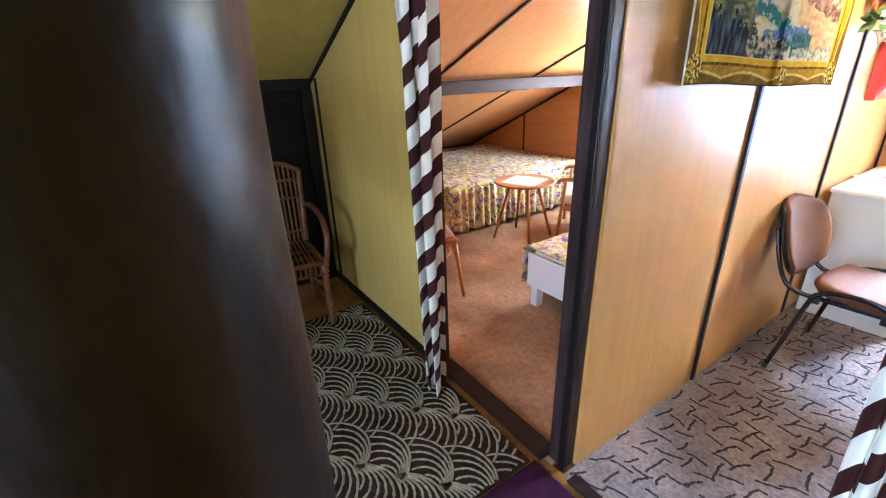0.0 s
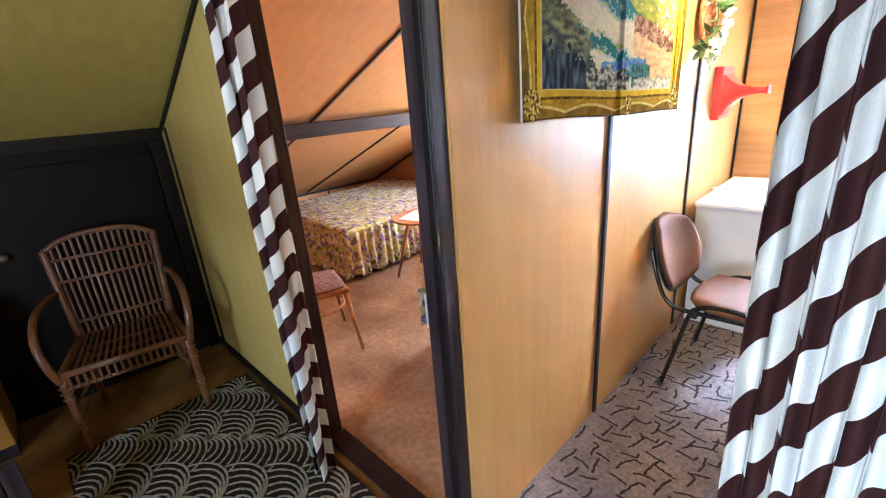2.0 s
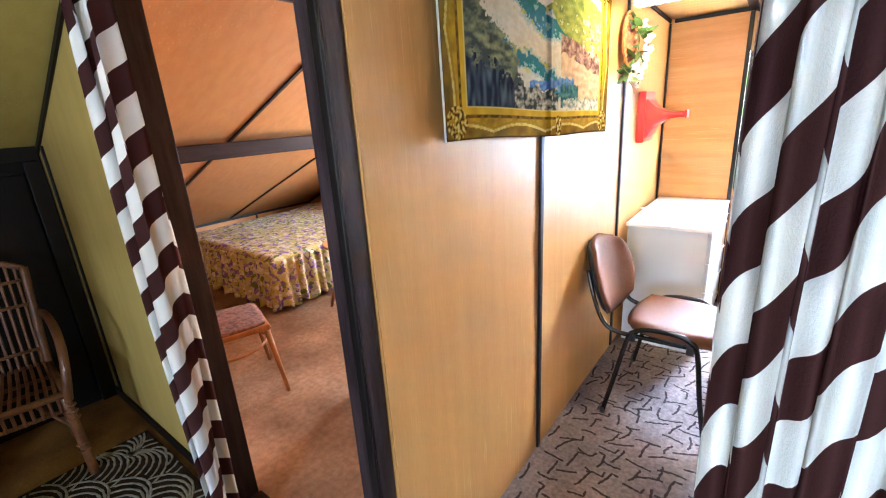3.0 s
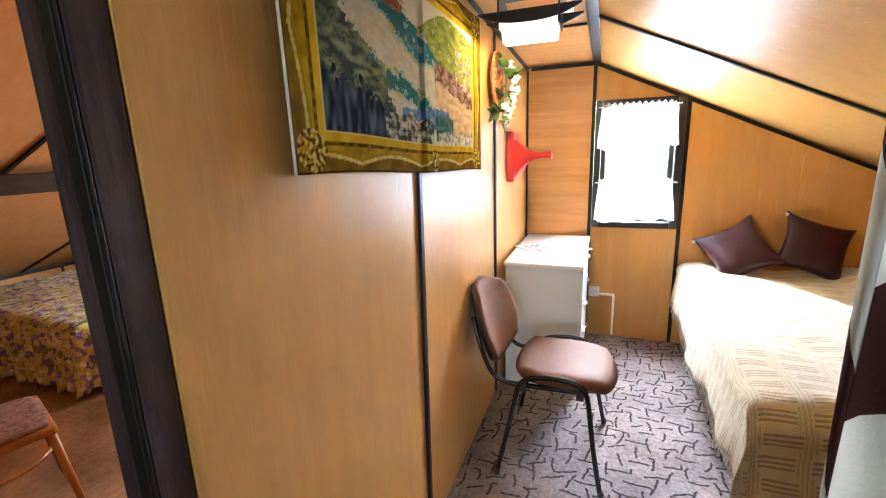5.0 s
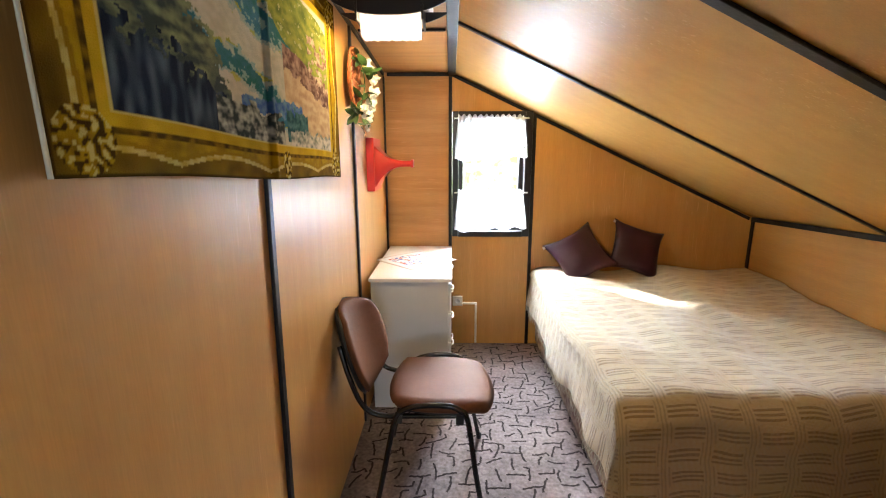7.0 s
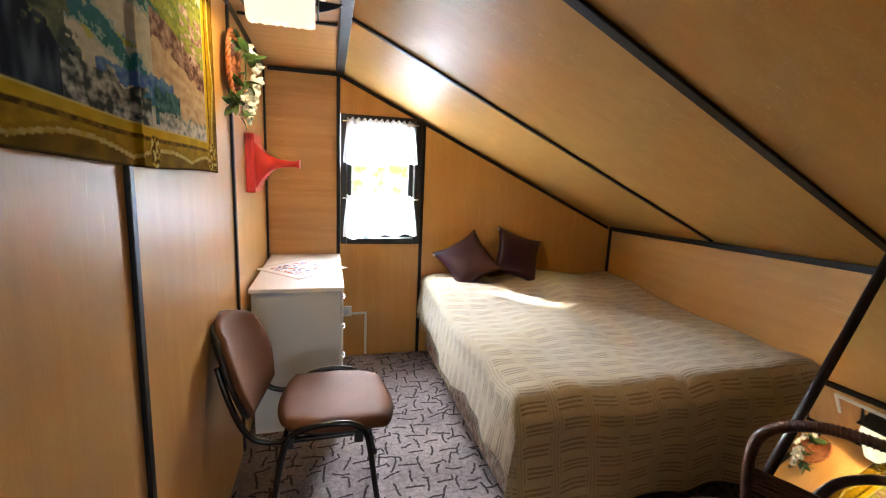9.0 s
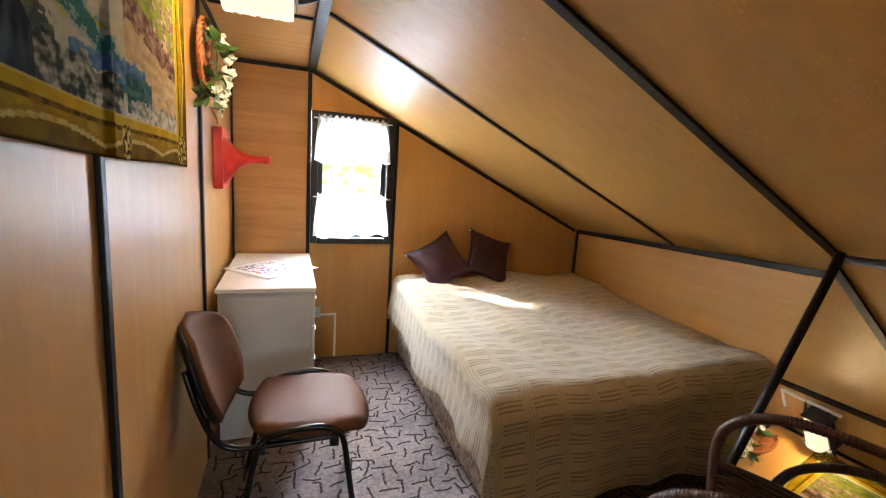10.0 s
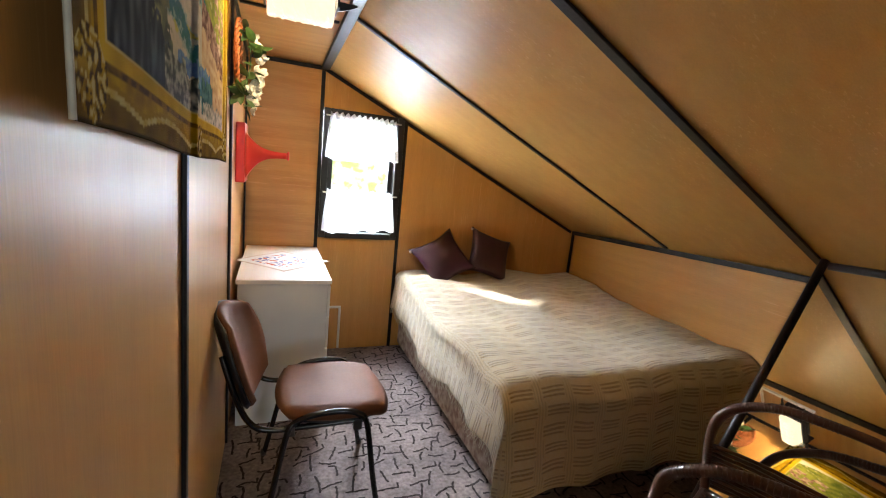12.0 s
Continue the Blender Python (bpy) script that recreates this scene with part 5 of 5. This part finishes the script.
w1 = make_wicker("wicker_armchair", WICKER, 0.64, "brown cane armchair with a slatted back by the hatch")
w1.matrix_world = pose(-1.955, -0.665, 0.0, 0, 0, -10) @ Matrix.Diagonal((1.0, 1.13, 1.10, 1))
w2 = make_wicker("wicker_armchair", WICKER_DARK, 0.79, "dark cane armchair standing before the leaning mirror")
for sd in (-1, 1):
    arm = smooth_path([(-0.10, sd * 0.255, 0.825), (0.08, sd * 0.272, 0.81), (0.21, sd * 0.275, 0.74), (0.25, sd * 0.262, 0.64), (0.235, sd * 0.252, 0.50)], 8)
    for k in range(2, len(arm) - 1):
        for q in (0.0, 0.5):
            p0 = arm[k].lerp(arm[k + 1], q)
            dv = (arm[k + 1] - arm[k]).normalized()
            sv = dv.cross(Vector((0, 1, 0))).normalized()
            uv = sv.cross(dv)
            loop = [p0 + 0.0162 * (math.cos(a) * sv + math.sin(a) * uv) for a in [2 * math.pi * i / 10 for i in range(11)]]
            part("arm_wrap", tube(loop, 0.0018, 5), WICKER_DARK, w2, "", True)
    for k in range(11):
        z = 0.44 + 0.0155 * k
        part("side_cane", tube(smooth_path([(0.238, sd * 0.256, z), (0.10, sd * 0.264, z + 0.004), (-0.06, sd * 0.254, z), (-0.235, sd * 0.222, z)], 3), 0.0068, 6), WICKER_DARK, w2, "", True)
w2.matrix_world = pose(1.56, 0.42, 0.004, 0, 0, 112)


# ---- striped door curtains ----
def make_curtain(at, width, cloth, top, folds, depth, label, flare, seed):
    rnd = random.Random(seed)
    phs = [rnd.uniform(0, 6.28) for _ in range(4)]
    c = thing("door_curtain", at, label, "curtain", "striped door curtains")

    def f(u, v):
        z = top * v
        wid = width * (1 + flare * max(0, v - 0.45) ** 1.4) * (1 + 0.03 * math.sin(v * 5 + phs[0]))
        a = u * folds * 2 * math.pi
        x = (u - 0.5) * wid + 0.036 / folds * math.sin(2 * a + phs[1]) + 0.03 * math.sin(v * 3.1 + phs[2]) * (u - 0.5)
        y = depth * (0.75 + 0.25 * math.sin(v * 4 + phs[3])) * math.sin(a + 0.5 * math.sin(v * 3)) + 0.010 * math.sin(3.3 * a + 5 * v)
        return Vector((x, y, z + 0.008 * math.sin(a) * (1 - v)))
    part("cloth", grid(folds * 30, 60, f, lambda u, v: (u * cloth, v * top), 0.0015), STRIPE, c, smooth=True)
    rod = tube([(-width * 0.8, 0, top - 0.01), (width * 0.8, 0, top - 0.01)], 0.008, 8)
    part("rod", rod, STAIN, c, "", True)
    return c


make_curtain((-0.748, -0.235, 0.012), 0.20, 0.35, 2.06, 2, 0.050, "brown and white striped curtain gathered beside the doorway", 0.8, 5)
make_curtain((0.872, -0.190, 0.012), 0.28, 0.62, 1.93, 5, 0.026, "brown and white striped curtain drawn aside in the second doorway", -0.2, 11)


# ---- landing: rugs ----
def clip_runs(pts, keep):
    runs, cur = [], []
    for p in pts:
        if keep(p):
            cur.append(p)
        else:
            if len(cur) > 2:
                runs.append(cur)
            cur = []
    if len(cur) > 2:
        runs.append(cur)
    return runs


def fan_rug():
    x0, x1, y0, y1 = -1.83, -0.125, -1.075, -0.16
    r = thing("fan_rug", (0, 0, 0), "dark brown rug with pale overlapping fan lines", "rug")
    part("rug_body", box((x0, y0, 0.0005), (x1, y1, 0.010), 0.003), RUG, r)
    W, RO, RS = 0.290, 0.180, 0.122
    cen = []
    for j in range(-2, 11):
        for i in range(-1, 9):
            cen.append((x0 + (i + 0.5 * (j % 2)) * W, y0 + j * RS - 0.02, j, i))
    paths = []
    for cx, cy, j, i in cen:
        front = [(a, b) for a, b, jj, _ in cen if jj < j and abs(a - cx) < 2 * RO + 0.01 and abs(b - cy) < 2 * RO]
        side = 1 if (i + j // 2) % 2 else -1
        for k in range(7):
            rad = RO * (1 - 0.128 * k)
            ox = cx + side * (RO - rad) * 0.93
            oy = cy + (RO - rad) * 0.10
            pts = [(ox + rad * math.cos(a) + 0.0025 * noise.noise((ox * 30 + a * 3, rad * 40, 1)), oy + rad * math.sin(a) + 0.0025 * noise.noise((a * 6, oy * 30, rad * 40))) for a in [math.pi * (0.0 + 1.0 * q / 26) for q in range(27)]]
            paths += clip_runs(pts, lambda p: x0 + 0.004 < p[0] < x1 - 0.004 and y0 + 0.004 < p[1] < y1 - 0.004
                               and all((p[0] - a) ** 2 + (p[1] - b) ** 2 > (RO + 0.004) ** 2 for a, b in front))
    link_strokes("fan_motif", paths, 0.0115, 0.003, 0.0095, RUG_INK, r, "pale looped fan lines")


fan_rug()
pr = thing("runner", (0, 0, 0), "plain purple runner on the landing", "rug")
part("rug_body", box((-0.118, -2.4, 0.0005), (1.1, -0.145, 0.009), 0.003), PURPLE, pr)


def carpet_strokes():
    rnd = random.Random(12)
    paths = []
    gx, gy = 0.078, 0.078
    for i in range(37):
        for j in range(42):
            x, y = 0.03 + i * gx + rnd.uniform(-0.02, 0.02), -0.05 + j * gy + rnd.uniform(-0.02, 0.02)
            if rnd.random() < 0.10:
                continue
            ln = rnd.uniform(0.065, 0.125)
            a = (0.12 if (i + j) % 2 else 1.45) + rnd.uniform(-0.35, 0.35)
            n = 9
            c = rnd.uniform(-0.012, 0.012)
            pts = []
            for k in range(n):
                t = k / (n - 1) - 0.5
                s = c * (1 - 4 * t * t) + rnd.uniform(-0.0025, 0.0025)
                pts.append((x + ln * t * math.cos(a) - s * math.sin(a), y + ln * t * math.sin(a) + s * math.cos(a)))
            if rnd.random() < 0.3:
                q = pts[-1]
                b = a + rnd.choice((-1.4, 1.4))
                pts += [(q[0] + 0.01 * k * math.cos(b), q[1] + 0.01 * k * math.sin(b)) for k in (1, 2, 3)]
            if all(0.008 < p[0] < KNEE_R - 0.01 and -0.095 < p[1] < GABLE - 0.01 for p in pts):
                paths.append(pts)
    link_strokes("carpet_stroke_lines", paths, 0.0115, 0.0022, 0.0035, CARPET_INK, carpet_room, "dark woven strokes of the carpet")


carpet_strokes()


# ---- landing: hatch, cabinet, picture, rail ----
hd = thing("hatch_door", (0, 0, 0), "dark stained hatch door in the eave wall", "door")
part("leaf", box((HX + 0.001, -1.105, 0.03), (HX + 0.016, -0.21, 1.398), 0.003), DARKDOOR, hd)
part("knob", lathe([(0.009, 0.0), (0.010, 0.016), (0.021, 0.022), (0.024, 0.032), (0.018, 0.042), (0.006, 0.045)], 18), BRASS, hd, "dull metal knob", True).matrix_local = pose(HX + 0.0165, -1.015, 0.955, 0, 90, 0)


def make_landing_cabinet():
    c = thing("cabinet", (0, 0, 0), "amber veneered low cabinet beside the hatch", "cabinet")
    x0, x1, y0, y1, zt = HX + 0.03, -2.045, -1.80, -1.225, 0.80
    part("body", box((x0, y0, 0.09), (x1, y1, zt - 0.055), 0.002), YELLOWCAB, c)
    part("top", box((x0, y0 - 0.006, zt - 0.02), (x1 + 0.012, y1 + 0.006, zt), 0.002), YELLOWCAB, c, "amber top board with a white edge")
    part("edge_band", box((x1 + 0.0125, y0 - 0.006, zt - 0.02), (x1 + 0.016, y1 + 0.006, zt - 0.001)), WHITE_PLASTIC, c, "white edge band")
    part("slot", box((x0 + 0.02, y0 + 0.01, zt - 0.0545), (x1 - 0.03, y1 - 0.01, zt - 0.0205)), BLACKPLASTIC, c)
    part("plinth", box((x0, y0 + 0.01, 0.0), (x1 - 0.03, y1 - 0.01, 0.0895)), STAIN, c)
    for k in range(2):
        part("door", box((x1 + 0.001, y0 + 0.004 + k * 0.287, 0.095), (x1 + 0.017, y0 + 0.284 + k * 0.287, zt - 0.06), 0.002), YELLOWCAB, c)


make_landing_cabinet()


def picture_paint(u, v):
    n2 = noise.noise((u * 7, v * 9, 3.0))
    n3 = noise.noise((u * 25, v * 25, 8.0))
    c = lerp((0.30, 0.31, 0.16), (0.05, 0.075, 0.03), 0.5 + n2 + 0.8 * n3)
    if v > 0.65:
        c = lerp((0.40, 0.38, 0.28), c, 0.4 + n2)
    if v < 0.3:
        c = lerp((0.50, 0.42, 0.25), (0.14, 0.13, 0.06), 0.5 + n3)
    return c


def make_picture():
    p = thing("framed_picture", (HX + 0.002, -1.60, 1.18), "small landscape picture in a pale gilt frame", "picture")
    p.matrix_world = pose(HX + 0.002, -1.60, 1.18, 0, 0, 90)
    w, hh, f = 0.36, 0.50, 0.045
    for lo, hi in (((-w / 2, -0.028, -hh / 2), (-w / 2 + f, 0, hh / 2)), ((w / 2 - f, -0.028, -hh / 2), (w / 2, 0, hh / 2)),
                   ((-w / 2 + f + 0.001, -0.028, hh / 2 - f), (w / 2 - f - 0.001, 0, hh / 2)), ((-w / 2 + f + 0.001, -0.028, -hh / 2), (w / 2 - f - 0.001, 0, -hh / 2 + f))):
        part("frame", box(lo, hi, 0.008), GILT, p, "", True)
    ob = colour_grid("canvas", 40, 50, lambda u, v: Vector(((u - 0.5) * (w - 2 * f), -0.012, (v - 0.5) * (hh - 2 * f))), picture_paint, PAINT, p, 0.002)


make_picture()

# near roof post beside the stair opening
np_ = tube([(0.618, -1.222, 0.003 + k * (roof_z(0.70) - 0.006) / 24) for k in range(25)], 0.074, 28)
for v in np_.verts:
    k = 1 + 0.05 * noise.noise(v.co * 5) + 0.02 * noise.noise(v.co * 19)
    v.co.x, v.co.y = 0.618 + (v.co.x - 0.618) * k, -1.222 + (v.co.y + 1.222) * k
tagged(link_mesh("stair_post", np_, RAILWOOD, None, True), "dark varnished round log post beside the stairs", "post", kind="structure")


def make_rail():
    r = thing("stair_rail", (0, 0, 0), "dark wooden stair railing with slats", "railing")
    part("newel", box((-1.095, -1.295, 0.0), (-1.005, -1.205, 1.27), 0.012), RAILWOOD, r)
    log = smooth_path([(-1.10, -1.25, 1.315), (-0.75, -1.255, 1.265), (-0.35, -1.25, 1.195), (0.05, -1.262, 1.115), (0.53, -1.25, 1.02)], 6)
    bm = tube(log, 0.044, 16)
    for v in bm.verts:
        k = 1 + 0.10 * noise.noise(v.co * 7) + 0.05 * noise.noise(v.co * 21)
        q = min(log, key=lambda p: (p - v.co).length)
        v.co = q + (v.co - q) * k
    part("handrail", bm, RAILWOOD, r, "knotty round log handrail", True)
    part("bolt", lathe([(0.010, 0), (0.010, 0.006), (0.006, 0.009)], 10, 1.366), BRASS, r).location = (-1.06, -1.25, 0)
    for k in range(4):
        part("slat", box((-1.475, -1.435 + 0.066 * k, 0.0), (-1.445, -1.375 + 0.066 * k, 0.865 - 0.18 * k), 0.004), STAIN, r)
    for z in (0.18, 0.42, 0.66):
        part("cross_rail", box((-1.50, -1.95, z), (-1.476, -1.37, z + 0.05), 0.003), STAIN_Y, r)


make_rail()


# ---- back bedroom ----
def make_floral_bed():
    b = thing("floral_bed", (0, 0, 0), "wide low bed under the slope of the back room", "bed")
    x0, x1, y0, y1 = -4.35, -2.52, 1.13, 3.06
    part("mattress", box((x0 + 0.05, y0 + 0.06, 0.12), (x1 - 0.06, y1 - 0.01, 0.46), 0.03), MATTRESS, b, smooth=True)
    for x in (x0 + 0.12, x1 - 0.14):
        for y in (y0 + 0.14, y1 - 0.14):
            part("leg", box((x - 0.03, y - 0.03, 0.003), (x + 0.03, y + 0.03, 0.12), 0.003), PINE, b)
    s = thing("floral_bedspread", (0, 0, 0), "yellow and violet floral bedspread with a gathered skirt", "bedspread")

    def top(u, v):
        x, y = x0 + (x1 - x0) * u, y0 + (y1 - y0) * v
        e = min(u * 1.8, (1 - u) * 1.8, v * 2, 1)
        z = 0.50 + 0.018 * noise.noise((x * 3, y * 3, 7)) + 0.05 * max(0, (v - 0.5)) - 0.03 * max(0, 1 - e * 14) ** 2
        z = min(z, roof_z(x) - 0.05)
        return Vector((x, y, z))
    part("cover", grid(50, 50, top, lambda u, v: (u * 1.8, v * 2.0), 0.006), FLORAL, s, smooth=True)
    per = [(x1, y1 - (y1 - y0) * k / 60) for k in range(61)] + [(x1 - (x1 - x0) * k / 50, y0) for k in range(1, 51)]

    def skirt(u, v):
        k = u * (len(per) - 1)
        i = min(int(k), len(per) - 2)
        t = k - i
        x, y = per[i][0] + (per[i + 1][0] - per[i][0]) * t, per[i][1] + (per[i + 1][1] - per[i][1]) * t
        w = (0.010 + 0.020 * (1 - v)) * math.sin(k * 2.1 + math.sin(k * 0.7)) + 0.025 * (1 - v)
        nx, ny = (1, 0) if i < 60 else (0, -1)
        return Vector((x + nx * w, y + ny * w, 0.045 + 0.02 * math.sin(k * 1.1) * (1 - v) + 0.425 * v))
    part("skirt", grid(330, 10, skirt, lambda u, v: (u * 3.8, v * 0.43), 0.003), FLORAL, s, "gathered floral skirt", True)


make_floral_bed()


def make_table():
    t = thing("round_table", (-2.10, 1.70, 0.003), "round honey-brown wooden table on splayed legs", "table")
    part("tabletop", lathe([(0.26, 0.0), (0.285, 0.008), (0.288, 0.022), (0.275, 0.026), (0.262, 0.020), (0.05, 0.020)], 40, 0.545), PINE, t, "", True)
    part("apron", lathe([(0.13, 0), (0.15, 0.03)], 24, 0.512), PINE, t, "", True)
    for k in range(4):
        a = math.pi / 4 + k * math.pi / 2 + 0.25
        part("leg", tube([(0.285 * math.cos(a), 0.285 * math.sin(a), 0.0), (0.13 * math.cos(a), 0.13 * math.sin(a), 0.535)], 0.013, 10, 0.019), PINE, t, "", True)
    make_doily((-2.10, 1.70, 0.5685), 0.34, 20, "small embroidered cloth lying on the round table")


make_table()


def make_stool():
    s = thing("wooden_chair", (-1.765, 0.345, 0.003), "honey-brown bentwood chair with a flecked brown seat", "chair", rz=72)

    def f(u, v):
        a, b = 2 * u - 1, 2 * v - 1
        k = 1 - 0.10 * (a * b) ** 2
        return Vector((a * 0.205 * k, b * 0.205 * k, 0.462 + 0.02 * (1 - a * a) * (1 - b * b)))
    bm = grid(14, 14, f, thick=0.02)
    part("seat", bm, SEATCLOTH, s, "flecked brown upholstered seat", True)
    part("seat_frame", box((-0.21, -0.21, 0.415), (0.21, 0.21, 0.452), 0.012), PINE, s)
    for sx in (-1, 1):
        for sy in (-1, 1):
            part("leg", tube([(sx * 0.235, sy * 0.235, 0), (sx * 0.185, sy * 0.185, 0.43)], 0.012, 10, 0.018), PINE, s, "", True)
    ring = [(0.20 * math.cos(a) * 1.02, 0.20 * math.sin(a) * 1.02, 0.30) for a in [2 * math.pi * k / 24 for k in range(25)]]
    part("stretcher", tube(ring, 0.009, 8), PINE, s, "", True)
    for sy in (-1, 1):
        part("back_post", tube(smooth_path([(-0.19, sy * 0.17, 0.43), (-0.22, sy * 0.17, 0.62), (-0.26, sy * 0.15, 0.80)], 4), 0.013, 8), PINE, s, "", True)
    part("back_rail", tube(smooth_path([(-0.26, -0.15, 0.80), (-0.275, 0, 0.84), (-0.26, 0.15, 0.80)], 6), 0.013, 8), PINE, s, "", True)


make_stool()


def make_armchair():
    c = thing("lounge_chair", (-1.80, 2.35, 0.003), "wooden lounge chair with cream cushions", "armchair", rz=215)
    part("seat_cushion", box((-0.24, -0.26, 0.33), (0.28, 0.26, 0.43), 0.03), CREAM, c, "cream seat cushion", True)
    part("back_cushion", box((-0.06, -0.26, -0.02), (0.05, 0.26, 0.50), 0.03, pose(-0.24, 0, 0.42, 0, -16, 0)), CREAM, c, "cream back cushion", True)
    for s in (-1, 1):
        part("arm", tube(smooth_path([(-0.28, s * 0.31, 0.56), (0, s * 0.32, 0.60), (0.27, s * 0.31, 0.58), (0.30, s * 0.30, 0.54)], 5), 0.020, 8), PINE, c, "bent wooden armrest", True)
        part("leg", tube([(0.29, s * 0.31, 0), (0.24, s * 0.30, 0.57)], 0.016, 8), PINE, c, "", True)
        part("leg", tube([(-0.36, s * 0.31, 0), (-0.25, s * 0.30, 0.56)], 0.016, 8), PINE, c, "", True)
        part("seat_rail", box((-0.28, s * 0.30 - 0.014, 0.28), (0.26, s * 0.30 + 0.014, 0.328), 0.006), PINE, c)


make_armchair()


def make_white_bed():
    b = thing("white_bed", (0, 0, 0), "single white bed frame along the panel wall", "bed")
    x0, x1, y0, y1 = -1.11, -0.09, 0.78, 2.75
    part("foot_board", box((x0, y0, 0.16), (x1, y0 + 0.022, 0.40), 0.003), WHITE_SHADE_TINT, b)
    part("side_board", box((x0, y0 + 0.023, 0.16), (x0 + 0.022, y1, 0.38), 0.003), WHITE_SHADE_TINT, b)
    part("side_board", box((x1 - 0.022, y0 + 0.023, 0.16), (x1, y1, 0.38), 0.003), WHITE_SHADE_TINT, b)
    part("mattress", box((x0 + 0.024, y0 + 0.025, 0.20), (x1 - 0.024, y1 - 0.01, 0.43), 0.03), CREAM, b, smooth=True)
    for x in (x0 + 0.05, x1 - 0.05):
        for y in (y0 + 0.05, y1 - 0.05):
            part("leg", box((x - 0.03, y - 0.03, 0.003), (x + 0.03, y + 0.03, 0.16), 0.003), WHITE_SHADE_TINT, b)
    s = thing("floral_throw", (0, 0, 0), "floral throw folded over the white bed", "bedspread")

    def f(u, v):
        x = x0 - 0.012 + (x1 - x0) * max(0, u - 0.22) / 0.78
        y = y0 - 0.015 + 1.92 * v
        z = 0.445 + 0.010 * noise.noise((x * 4, y * 4, 3))
        if u < 0.22:
            z = 0.445 - (0.22 - u) / 0.22 * 0.30 + 0.02 * math.sin(y * 10)
            x -= 0.018 * math.sin(y * 14) * (0.22 - u) * 4 + 0.02 + 0.10 * (0.22 - u)
        return Vector((x, y, z))
    part("cloth", grid(40, 60, f, lambda u, v: (u, v * 1.8), 0.004), FLORAL, s, smooth=True)


make_white_bed()
